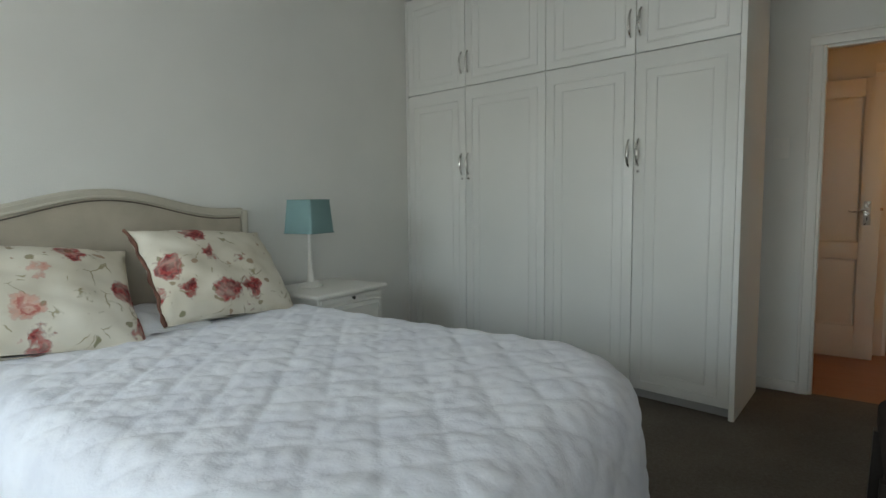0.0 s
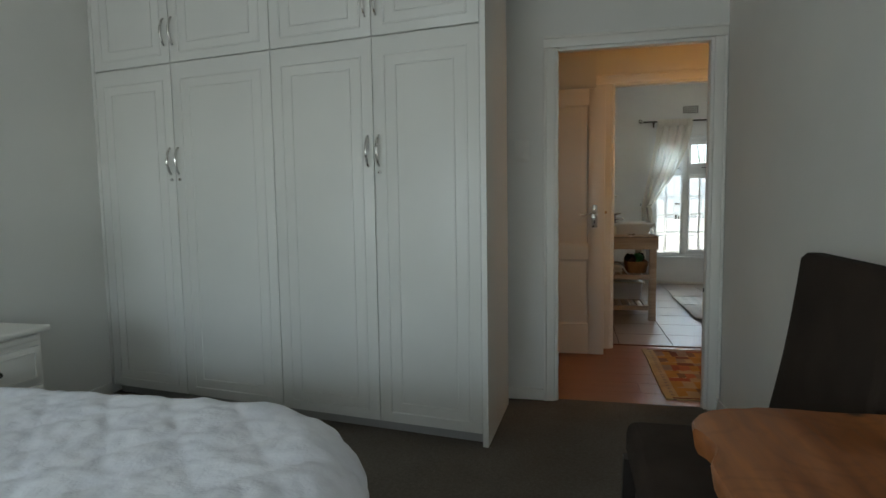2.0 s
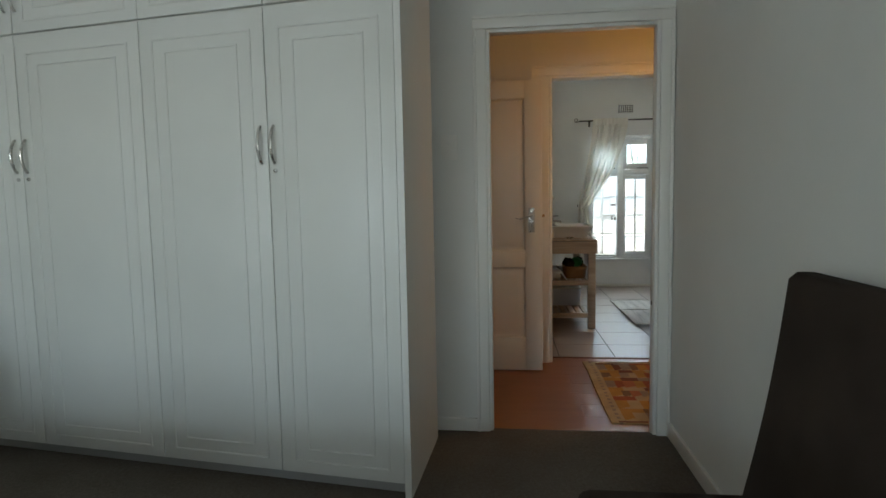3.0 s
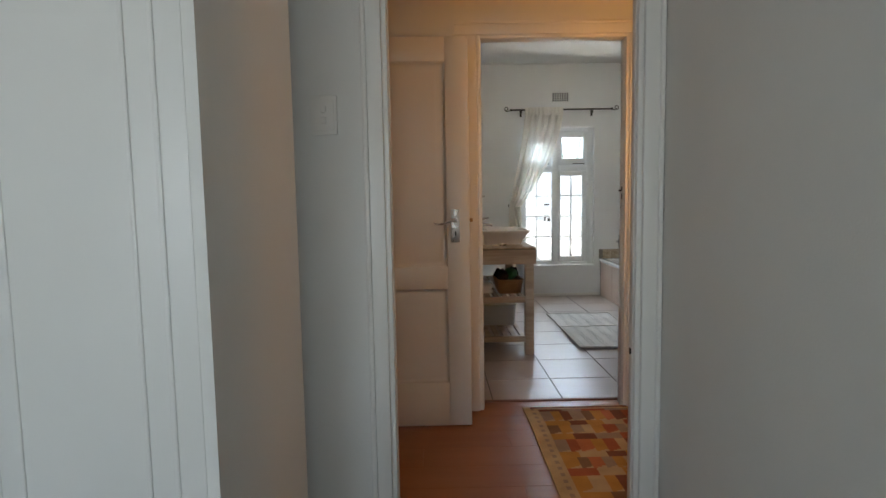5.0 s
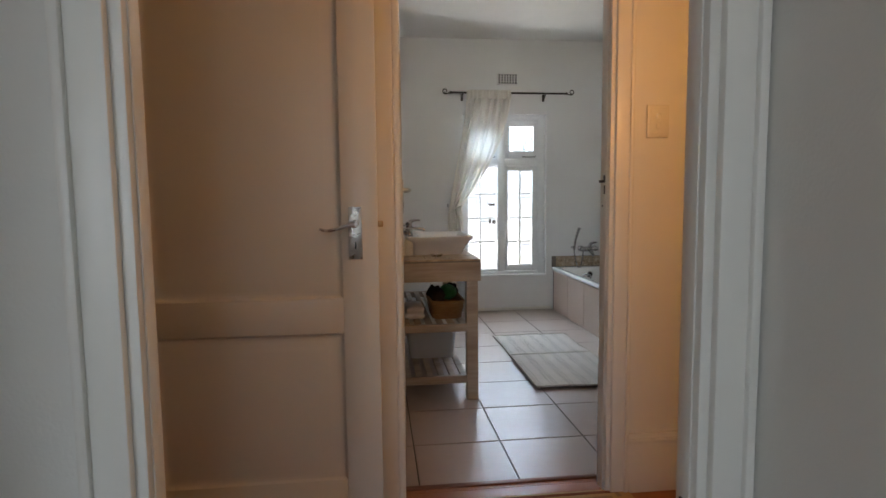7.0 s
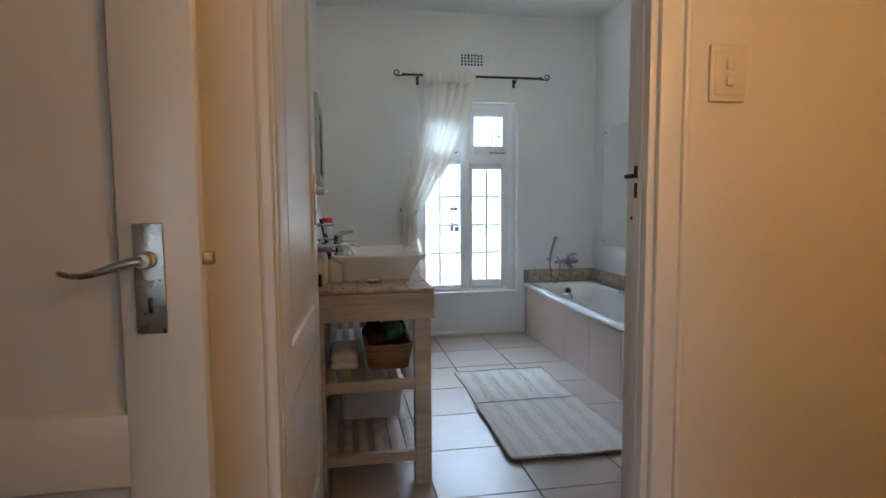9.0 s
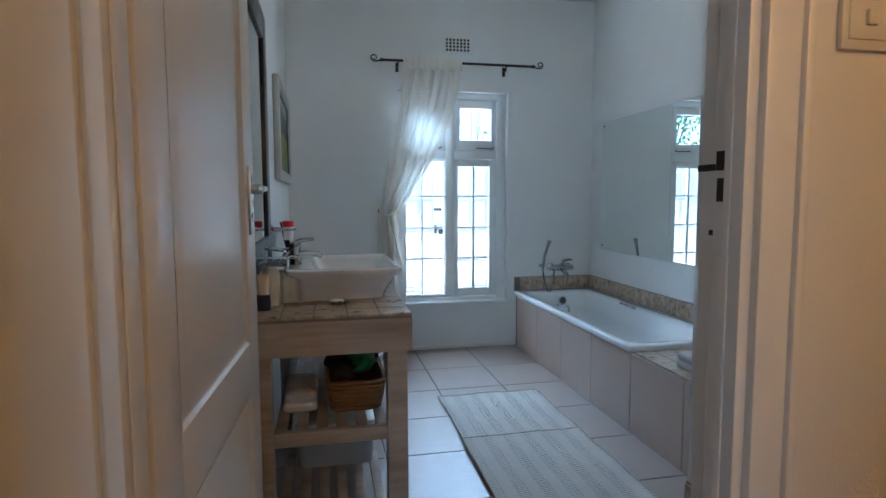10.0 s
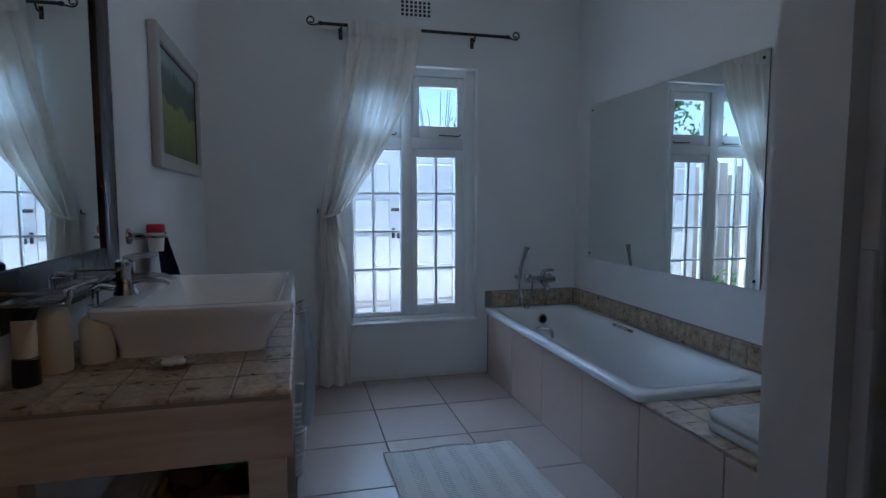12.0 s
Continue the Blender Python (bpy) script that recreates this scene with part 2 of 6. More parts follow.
def floral_material():
    """Cream cloth with roses, buds and trailing leaves."""
    m = Mat("floral_cotton", (0.68, 0.62, 0.5), 0.9, spec=0.2)
    warp = m.node("ShaderNodeTexNoise", Vector=m.coords, Scale=9.0, Detail=3.0).outputs["Color"]
    v = m.node("ShaderNodeVectorMath")
    v.operation = "MULTIPLY_ADD"
    m.links.new(warp, v.inputs[0])
    v.inputs[1].default_value = (0.085, 0.085, 0.085)
    m.links.new(m.coords, v.inputs[2])
    shift = m.node("ShaderNodeVectorMath")
    m.links.new(v.outputs[0], shift.inputs[0])
    m.put(shift.inputs[1], m.maths("MULTIPLY", m.object_random(), 3.0))
    p = shift.outputs[0]
    cream = m.ramp(m.noise(4, 4), (0.3, (0.6, 0.54, 0.42)), (0.7, (0.72, 0.67, 0.56)))
    # stems and leaves: thin bands of a warped cell border, thinned by a second mask
    edge = m.node("ShaderNodeTexVoronoi", Vector=p, Scale=8.0)
    edge.feature = "DISTANCE_TO_EDGE"
    leafy = m.maths("MULTIPLY", m.span(edge.outputs["Distance"], 0.006, 0.03, 1, 0), m.span(m.noise(11, 2, p), 0.55, 0.62, 0, 0.9))
    c = m.mix(m.maths("MULTIPLY", leafy, 0.8), cream, rgb(0.24, 0.19, 0.07))
    # roses: some cells carry a flower with darker rings
    cell = m.node("ShaderNodeTexVoronoi", Vector=p, Scale=5.7)
    cell.inputs["Randomness"].default_value = 0.75
    pick = m.node("ShaderNodeSeparateColor", Color=cell.outputs["Color"])
    d = m.maths("ADD", cell.outputs["Distance"], m.maths("MULTIPLY", m.noise(30, 4, p), 0.46))
    d = m.maths("ADD", d, m.maths("MULTIPLY", pick.outputs[2], 0.16))
    rose = m.maths("MULTIPLY", m.span(d, 0.64, 0.72, 1, 0), m.span(pick.outputs[0], 0.40, 0.42, 0, 1))
    rings = m.maths("SINE", m.maths("MULTIPLY", d, 42.0))
    red = m.mix(m.span(rings, -0.4, 0.9, 0, 1), rgb(0.16, 0.006, 0.012), rgb(0.36, 0.04, 0.04))
    pink = m.mix(m.span(rings, -0.4, 0.9, 0, 1), rgb(0.5, 0.15, 0.12), rgb(0.64, 0.36, 0.28))
    bloom = m.mix(m.span(pick.outputs[1], 0.70, 0.74, 0, 1), red, pink)
    small = m.node("ShaderNodeTexVoronoi", Vector=p, Scale=17.0)
    some = m.node("ShaderNodeSeparateColor", Color=small.outputs["Color"])
    leaf = m.maths("MULTIPLY", m.span(m.maths("ADD", small.outputs["Distance"], m.maths("MULTIPLY", m.noise(60, 2, p), 0.25)), 0.34, 0.42, 1, 0), m.span(some.outputs[0], 0.74, 0.76, 0, 1))
    c = m.mix(m.maths("MULTIPLY", leaf, 0.75), c, m.mix(some.outputs[1], rgb(0.16, 0.15, 0.05), rgb(0.36, 0.20, 0.12)))
    c = m.mix(m.maths("MULTIPLY", rose, m.span(m.noise(22, 3, p), 0.35, 0.6, 0.6, 0.95)), c, bloom)
    m.colour(c)
    return m.bump(m.noise(240, 2), 0.25, 0.002).m


def mat_material():
    """Woven off-white bath mat with a herringbone of grey."""
    m = Mat("woven_mat", (0.5, 0.49, 0.47), 0.95, spec=0.15)
    sep = m.node("ShaderNodeSeparateXYZ", Vector=m.coords)
    lane = m.maths("SINE", m.maths("MULTIPLY", sep.outputs[0], 62.0))
    hatch = m.maths("SINE", m.maths("MULTIPLY", m.maths("ADD", sep.outputs[1], m.maths("MULTIPLY", sep.outputs[0], 0.7)), 310.0))
    plain = m.maths("SINE", m.maths("MULTIPLY", sep.outputs[1], 900.0))
    band = m.mix(m.span(lane, -0.15, 0.15, 0, 1), m.span(plain, -1, 1, 0.18, 0.3), m.span(hatch, -0.4, 0.4, 0, 1))
    c = m.mix(band, rgb(0.68, 0.64, 0.60), rgb(0.42, 0.40, 0.38))
    m.colour(m.mix(0.2, c, m.ramp(m.noise(12, 4), (0.3, (0.48, 0.45, 0.42)), (0.7, (0.62, 0.59, 0.55)))))
    return m.bump(band, 0.6, 0.004).m


def sheer_material():
    m = Mat("sheer_curtain", (0.82, 0.81, 0.76), 0.8, spec=0.2)
    m.nodes.remove(m.bsdf)
    diffuse = m.node("ShaderNodeBsdfDiffuse", Color=rgb(0.86, 0.83, 0.76))
    trans = m.node("ShaderNodeBsdfTranslucent", Color=rgb(0.9, 0.9, 0.86))
    clear = m.node("ShaderNodeBsdfTransparent", Color=rgb(1, 1, 1))
    a = m.node("ShaderNodeMixShader", Fac=0.12)
    m.links.new(diffuse.outputs[0], a.inputs[1])
    m.links.new(trans.outputs[0], a.inputs[2])
    b = m.node("ShaderNodeMixShader")
    m.put(b.inputs[0], m.span(m.noise(300, 2), 0.3, 0.7, 0.965, 0.99))
    m.links.new(clear.outputs[0], b.inputs[1])
    m.links.new(a.outputs[0], b.inputs[2])
    m.links.new(b.outputs[0], m.nodes["Material Output"].inputs["Surface"])
    return m.m


def painting_material():
    """A green landscape: sky, dark trees, a sunlit meadow."""
    m = Mat("landscape_paint", (0.2, 0.25, 0.1), 0.5)
    sep = m.node("ShaderNodeSeparateXYZ", Vector=m.coords)
    z = m.maths("ADD", sep.outputs[2], m.maths("MULTIPLY", m.noise(9, 4), 0.12))
    c = m.ramp(m.span(z, 1.40, 1.92, 0, 1), (0.0, (0.05, 0.08, 0.012)), (0.3, (0.2, 0.24, 0.03)), (0.47, (0.28, 0.3, 0.05)),
               (0.5, (0.035, 0.06, 0.04)), (0.72, (0.05, 0.09, 0.07)), (0.8, (0.3, 0.38, 0.4)), (1.0, (0.42, 0.48, 0.5)))
    m.colour(m.mix(0.3, c, m.mix(0.6, c, m.ramp(m.noise(45, 4), (0.3, (0.02, 0.04, 0.02)), (0.7, (0.4, 0.42, 0.2))))))
    return m.bump(m.noise(120, 3), 0.4, 0.003).m


CARPET, QUILT, FLORAL, MAT_CLOTH = carpet_material(), quilt_material(), floral_material(), mat_material()
SHEER, PAINTING = sheer_material(), painting_material()


# ---- mesh helpers ----
def thing(name, base, label, category, group="", kind="", turn=0, local=False):
    """An Empty at a thing's base; its parts are given in world metres, or in its own when local."""
    ob = new(name)
    ob.empty_display_size = 0.05
    ob.matrix_world = pose(*base, 0, 0, turn)
    ob["local"] = local
    return tagged(ob, label, category, group, kind)


def finish(name, bm, material, smooth=None):
    mesh = bpy.data.meshes.new(name)
    bmesh.ops.recalc_face_normals(bm, faces=bm.faces[:])
    bm.to_mesh(mesh)
    bm.free()
    for m in material if isinstance(material, (list, tuple)) else (material,):
        mesh.materials.append(m)
    if smooth is not None:
        mesh.shade_smooth() if smooth >= 180 else mesh.set_sharp_from_angle(angle=radians(smooth))
        if smooth < 180:
            for p in mesh.polygons:
                p.use_smooth = True
    return mesh


def part(name, bm, material, parent, label="", smooth=40):
    ob = new(name, finish(name, bm, material, smooth))
    ob.parent = parent
    if parent.type == "EMPTY" and not parent["local"]:
        ob.matrix_parent_inverse = Matrix.Translation(-parent.matrix_world.translation)
    if label:
        ob["label"] = label
    return ob


def single(name, bm, material, label, category, kind="", group="", smooth=40):
    return tagged(new(name, finish(name, bm, material, smooth)), label, category, group, kind)


def merge(bm, other, m=None):
    if m is not None:
        bmesh.ops.transform(other, matrix=m, verts=other.verts[:])
    mesh = bpy.data.meshes.new("tmp")
    other.to_mesh(mesh)
    other.free()
    bm.from_mesh(mesh)
    bpy.data.meshes.remove(mesh)
    return bm


def box(bm, x0, x1, y0, y1, z0, z1, bevel=0.0, m=None, segs=2):
    bm = bm or bmesh.new()
    b = bmesh.new()
    bmesh.ops.create_cube(b, size=1, matrix=Matrix.LocRotScale(((x0 + x1) / 2, (y0 + y1) / 2, (z0 + z1) / 2), None, (abs(x1 - x0), abs(y1 - y0), abs(z1 - z0))))
    if bevel:
        bmesh.ops.bevel(b, geom=b.edges[:], offset=bevel, segments=segs, profile=0.5, affect="EDGES")
    return merge(bm, b, m)


def lathe(bm, profile, at=(0, 0, 0), seg=24, m=None):
    """Rings of (radius, height) round a vertical axis."""
    bm = bm or bmesh.new()
    b = bmesh.new()
    rings = []
    for r, z in profile:
        rings.append([b.verts.new((at[0] + r * math.cos(2 * math.pi * k / seg), at[1] + r * math.sin(2 * math.pi * k / seg), at[2] + z)) for k in range(seg)])
    for p, q in zip(rings, rings[1:]):
        for k in range(seg):
            b.faces.new((p[k], p[(k + 1) % seg], q[(k + 1) % seg], q[k]))
    b.faces.new(rings[0][::-1])
    b.faces.new(rings[-1])
    return merge(bm, b, m)


def tube(bm, points, radius, seg=10, m=None):
    """A round bar along points; radius may be a function of 0..1."""
    bm = bm or bmesh.new()
    b = bmesh.new()
    pts = [Vector(p) for p in points]
    rings, side = [], None
    for k, p in enumerate(pts):
        d = (pts[min(k + 1, len(pts) - 1)] - pts[max(k - 1, 0)]).normalized()
        if side is None:
            side = d.orthogonal().normalized()
        side = (side - d * side.dot(d)).normalized()
        up = d.cross(side)
        r = radius(k / (len(pts) - 1)) if callable(radius) else radius
        rings.append([b.verts.new(p + (side * math.cos(a) + up * math.sin(a)) * r) for a in (2 * math.pi * i / seg for i in range(seg))])
    for p, q in zip(rings, rings[1:]):
        for k in range(seg):
            b.faces.new((p[k], p[(k + 1) % seg], q[(k + 1) % seg], q[k]))
    b.faces.new(rings[0][::-1])
    b.faces.new(rings[-1])
    return merge(bm, b, m)


def rounded_ring(cx, cy, hx, hy, r, z, n=6):
    pts = []
    for sx, sy, a0 in ((1, 1, 0), (-1, 1, 90), (-1, -1, 180), (1, -1, 270)):
        for k in range(n + 1):
            a = radians(a0 + 90 * k / n)
            pts.append((cx + sx * (hx - r) + r * math.cos(a), cy + sy * (hy - r) + r * math.sin(a), z))
    return pts


def loft(bm, rings, cap_first=True, cap_last=True, m=None):
    bm = bm or bmesh.new()
    b = bmesh.new()
    vs = [[b.verts.new(p) for p in ring] for ring in rings]
    n = len(vs[0])
    for p, q in zip(vs, vs[1:]):
        for k in range(n):
            b.faces.new((p[k], p[(k + 1) % n], q[(k + 1) % n], q[k]))
    if cap_first:
        b.faces.new(vs[0][::-1])
    if cap_last:
        b.faces.new(vs[-1])
    return merge(bm, b, m)


def sheet(bm, nu, nv, f, close_u=False):
    """A grid of f(u, v), u and v from 0 to 1."""
    bm = bm or bmesh.new()
    vs = [[bm.verts.new(f(i / nu, j / nv)) for j in range(nv + 1)] for i in range(nu + 1)]
    for i in range(nu):
        for j in range(nv):
            bm.faces.new((vs[i][j], vs[i + 1][j], vs[i + 1][j + 1], vs[i][j + 1]))
    return bm


def solid_wall(name, xs, ys, zs, holes, material, label):
    """A wall filling xs x ys x zs, with holes (x0, x1, y0, y1, z0, z1) cut right through it."""
    cuts = [sorted({*span, *(h[2 * k + s] for h in holes for s in (0, 1) if span[0] < h[2 * k + s] < span[1])}) for k, span in enumerate((xs, ys, zs))]
    mid = lambda k, i: (cuts[k][i] + cuts[k][i + 1]) / 2
    nx, ny, nz = (len(c) - 1 for c in cuts)

    def full(i, j, k):
        if not (0 <= i < nx and 0 <= j < ny and 0 <= k < nz):
            return False
        p = (mid(0, i), mid(1, j), mid(2, k))
        return not any(all(h[2 * a] < p[a] < h[2 * a + 1] for a in range(3)) for h in holes)

    bm = bmesh.new()
    quads = {(1, 0, 0): ((1, 0, 0), (1, 1, 0), (1, 1, 1), (1, 0, 1)), (-1, 0, 0): ((0, 0, 0), (0, 0, 1), (0, 1, 1), (0, 1, 0)),
             (0, 1, 0): ((0, 1, 0), (0, 1, 1), (1, 1, 1), (1, 1, 0)), (0, -1, 0): ((0, 0, 0), (1, 0, 0), (1, 0, 1), (0, 0, 1)),
             (0, 0, 1): ((0, 0, 1), (1, 0, 1), (1, 1, 1), (0, 1, 1)), (0, 0, -1): ((0, 0, 0), (0, 1, 0), (1, 1, 0), (1, 0, 0))}
    for i in range(nx):
        for j in range(ny):
            for k in range(nz):
                if full(i, j, k):
                    for d, q in quads.items():
                        if not full(i + d[0], j + d[1], k + d[2]):
                            bm.faces.new([bm.verts.new((cuts[0][i + a], cuts[1][j + b], cuts[2][k + c])) for a, b, c in q])
    bmesh.ops.remove_doubles(bm, verts=bm.verts[:], dist=1e-5)
    mesh = bpy.data.meshes.new(name)
    bm.to_mesh(mesh)
    bm.free()
    mesh.materials.append(material)
    return tagged(new(name, mesh), label, "wall", kind="structure")


# ---- structure ----
HEAD_X, RIGHT_X, BACK_Y = -2.36, 1.345, -0.62       # bedroom
D1_Y0, D1_Y1, D1_L, D1_R = 5.47, 5.525, 0.433, 1.277  # wall and doorway to the hall
D2_Y0, D2_Y1, D2_L, D2_R = 6.75, 6.835, 0.842, 1.672  # wall and doorway to the bathroom
BATH_L, BATH_R, BATH_Y = 0.83, 3.26, 10.445
TOP, BATH_TOP = 2.78, 2.775
D1_H, D2_H = 2.060, 2.086
W_L, W_R, W_B, W_T = 1.655, 2.533, 0.362, 2.034       # bathroom window opening

solid_wall("wall_bedroom_head", (HEAD_X - 0.15, HEAD_X), (BACK_Y - 0.2, D1_Y1), (0, TOP), [], WALL, "plain off-white plastered wall behind the bed")
# the right wall's opening is added to go with the side fill lamp
solid_wall("wall_bedroom_right", (RIGHT_X, RIGHT_X + 0.15), (BACK_Y - 0.2, D1_Y0), (0, TOP), [(-9, 9, -0.42, 1.02, 0.8, 2.1)], WALL, "off-white plastered bedroom side wall with an added unseen opening")
solid_wall("wall_bedroom_back", (HEAD_X, RIGHT_X), (BACK_Y - 0.2, BACK_Y), (0, TOP), [(-2.2, -0.7, -5, 5, 0.8, 2.1)], WALL, "off-white plastered wall with a window opening")
solid_wall("wall_bedroom_hall", (HEAD_X, 3.4), (D1_Y0, D1_Y1), (0, TOP), [(D1_L, D1_R, 0, 9, -1, D1_H)], WALL, "off-white wall between bedroom and hall with a doorway")
solid_wall("wall_hall_bathroom", (0.712, 3.4), (D2_Y0, D2_Y1), (0, TOP), [(D2_L, D2_R, 0, 9, -1, D2_H)], WALL, "cream wall between hall and bathroom with a doorway")
solid_wall("wall_hall_left_room", (-1.3, 0.712), (6.62, 6.74), (0, TOP), [(-0.03, 0.60, 0, 9, -1, 1.95)], WALL, "cream hall wall round the other bedroom's doorway")
solid_wall("wall_hall_end_left", (-1.45, -1.3), (D1_Y1, 9.45), (0, TOP), [(-9, 9, 7.6, 8.8, 0.85, 2.05)], WALL, "plain off-white wall with a window opening in the other bedroom")
solid_wall("wall_hall_end_right", (3.4, 3.55), (D1_Y0, D2_Y1), (0, TOP), [], WALL, "plain cream wall closing the hall")
solid_wall("wall_bathroom_left", (BATH_L - 0.14, BATH_L), (D2_Y1, BATH_Y + 0.22), (0, TOP), [], BATH_WALL, "plain white plastered bathroom side wall")
solid_wall("wall_bathroom_right", (BATH_R, BATH_R + 0.15), (D2_Y1, BATH_Y + 0.22), (0, TOP), [], BATH_WALL, "plain white plastered wall beside the bath")
solid_wall("wall_bathroom_window", (BATH_L, BATH_R), (BATH_Y, BATH_Y + 0.22), (0, TOP), [(W_L, W_R, 0, 99, W_B, W_T)], BATH_WALL, "white plastered wall with a deep window opening")
# unseen dark slab outside, added to cut light bounced onto the gate
OUTSIDE = painted("dimming_slab_grey", (0.30, 0.27, 0.23), 0.85, 0.6, 0.12)
solid_wall("wall_outside_face", (BATH_L - 0.14, BATH_R + 0.15), (BATH_Y + 0.222, BATH_Y + 0.240), (-0.18, TOP), [(W_L, W_R, 0, 99, W_B, W_T)], OUTSIDE, "unseen rough brown-grey slab round the window, added to dim the gate")
solid_wall("wall_shower_nib", (2.375, BATH_R), (7.667, 7.84), (0, BATH_TOP), [], BATH_WALL, "white plastered partition between shower and bath")
solid_wall("wall_other_room", (-1.3, BATH_L - 0.14), (9.3, 9.45), (0, TOP), [], WALL, "plain off-white wall of the other bedroom")


def slab(name, x0, x1, y0, y1, z0, z1, material, label, category):
    return single(name, box(None, x0, x1, y0, y1, z0, z1), material, label, category, "structure", smooth=None)


slab("ceiling_bedroom", HEAD_X - 0.15, RIGHT_X + 0.15, BACK_Y - 0.2, D1_Y1 - 0.06, TOP, TOP + 0.12, CEILING, "flat white plastered bedroom ceiling", "ceiling")
slab("ceiling_hall", -1.45, 3.55, D1_Y1 - 0.06, D2_Y1 - 0.06, TOP, TOP + 0.12, CEILING, "flat white plastered hall ceiling", "ceiling")
slab("ceiling_bathroom", 0.69, BATH_R + 0.15, D2_Y1, BATH_Y + 0.22, BATH_TOP, BATH_TOP + 0.2, CEILING, "flat white plastered bathroom ceiling", "ceiling")
slab("ceiling_other_room", -1.45, 0.69, D2_Y1 - 0.06, 9.45, TOP, TOP + 0.12, CEILING, "flat white ceiling of the other bedroom", "ceiling")
slab("floor_bedroom", HEAD_X - 0.15, RIGHT_X + 0.15, BACK_Y - 0.2, 5.5, -0.15, 0.0, CARPET, "grey-brown fitted carpet", "carpet")
slab("floor_other_room", -1.45, 0.69, 6.9, 9.45, -0.15, 0.0, CARPET, "grey-brown fitted carpet of the other bedroom", "carpet")
hall_floor = slab("floor_hall", -1.45, 3.55, 5.5, 6.885, -0.15, -0.008, painted("plank_joint", (0.15, 0.05, 0.018), 0.8, 0.1), "warm reddish laminate plank floor", "floor")
bath_floor = slab("floor_bathroom", 0.69, BATH_R + 0.15, 6.885, BATH_Y + 0.22, -0.15, -0.004, GROUT, "beige ceramic tile floor with dark joints", "floor")


def frame_trim(name, x0, x1, top, y_wall, out, width, label, right=None, left=None, plain_left=False):
    """A door's architrave on one face of a wall; out is the way the face looks."""
    t = thing(name, ((x0 + x1) / 2, y_wall, 0), label, "door frame", kind="structure")
    wl, wr = left or width, right or width

    def moulding(a, b, c, d, e, f, axis):
        bm = bmesh.new()
        y = sorted((y_wall, y_wall + out * 0.018))
        box(bm, a, b, y[0], y[1], e, f, 0.004)
        return bm
    for a, b in ((x0 - wl, x0), (x1, x1 + wr)):
        if plain_left and a < x0:
            part("architrave", moulding(a, b - 0.007, 0, 0, 0.0, top, "z"), TRIM, t)
            continue
        bm = moulding(a, b, 0, 0, 0.0, top, "z")
        edge = a if a < x0 else b - 0.016
        y = sorted((y_wall + out * 0.012, y_wall + out * 0.028))
        box(bm, edge, edge + 0.016, y[0], y[1], 0.0, top, 0.005)
        part("architrave", bm, TRIM, t)
    bm = moulding(x0 - wl, x1 + wr, 0, 0, top, top + width, "x")
    y = sorted((y_wall + out * 0.012, y_wall + out * 0.028))
    box(bm, x0 - wl, x1 + wr, y[0], y[1], top + width - 0.016, top + width, 0.005)
    part("head_architrave", bm, TRIM, t)
    return t


def jamb_lining(t, x0, x1, top, y0, y1, stop_y):
    for a, b in ((x0, x0 + 0.02), (x1 - 0.02, x1)):
        part("jamb", box(None, a, b, y0 - 0.003, y1 + 0.003, 0, top, 0.003), TRIM, t)
    part("head_jamb", box(None, x0 + 0.02, x1 - 0.02, y0 - 0.003, y1 + 0.003, top - 0.02, top, 0.003), TRIM, t)
    for a, b in ((x0 + 0.02, x0 + 0.024), (x1 - 0.024, x1 - 0.02)):
        part("door_stop", box(None, a, b, stop_y, stop_y + 0.035, 0, top - 0.02, 0.003), TRIM, t)


frame_1 = frame_trim("door_frame_bedroom", D1_L, D1_R, D1_H, D1_Y0, -1, 0.064, "white painted moulded frame of an open doorway", right=0.064)
jamb_lining(frame_1, D1_L - 0.003, D1_R + 0.003, D1_H + 0.003, D1_Y0, D1_Y1, D1_Y0 + 0.012)
frame_trim("door_frame_bedroom_hall_side", D1_L, D1_R, D1_H, D1_Y1, 1, 0.064, "cream painted moulded door frame in the hall")
frame_2 = frame_trim("door_frame_bathroom", D2_L, D2_R, D2_H, D2_Y0, -1, 0.068, "cream painted moulded frame of the bathroom doorway", left=0.13, plain_left=True)
jamb_lining(frame_2, D2_L - 0.003, D2_R + 0.003, D2_H + 0.003, D2_Y0, D2_Y1, D2_Y0 + 0.02)
# strike plates in the jambs
part("strike_plate", box(None, D2_R - 0.0205, D2_R - 0.0165, 6.772, 6.822, 1.155, 1.290, 0.001), TRIM, frame_2, "painted metal strike plate")
part("strike_lip", box(None, D2_R - 0.026, D2_R - 0.017, 6.800, 6.836, 1.234, 1.244, 0.002), DARK_METAL, frame_2)
part("strike_hole", box(None, D2_R - 0.0215, D2_R - 0.017, 6.782, 6.799, 1.234, 1.262), DARK_METAL, frame_2)
part("strike_hole", box(None, D2_R - 0.0215, D2_R - 0.017, 6.782, 6.796, 1.189, 1.223), DARK_METAL, frame_2)
part("screw", box(None, D2_R - 0.0215, D2_R - 0.017, 6.801, 6.811, 1.139, 1.147, 0.001), DARK_METAL, frame_2)
part("strike_hole", box(None, D1_R - 0.024, D1_R - 0.0165, D1_Y0 + 0.02, D1_Y0 + 0.034, 0.67, 0.69), BLACK, frame_1)


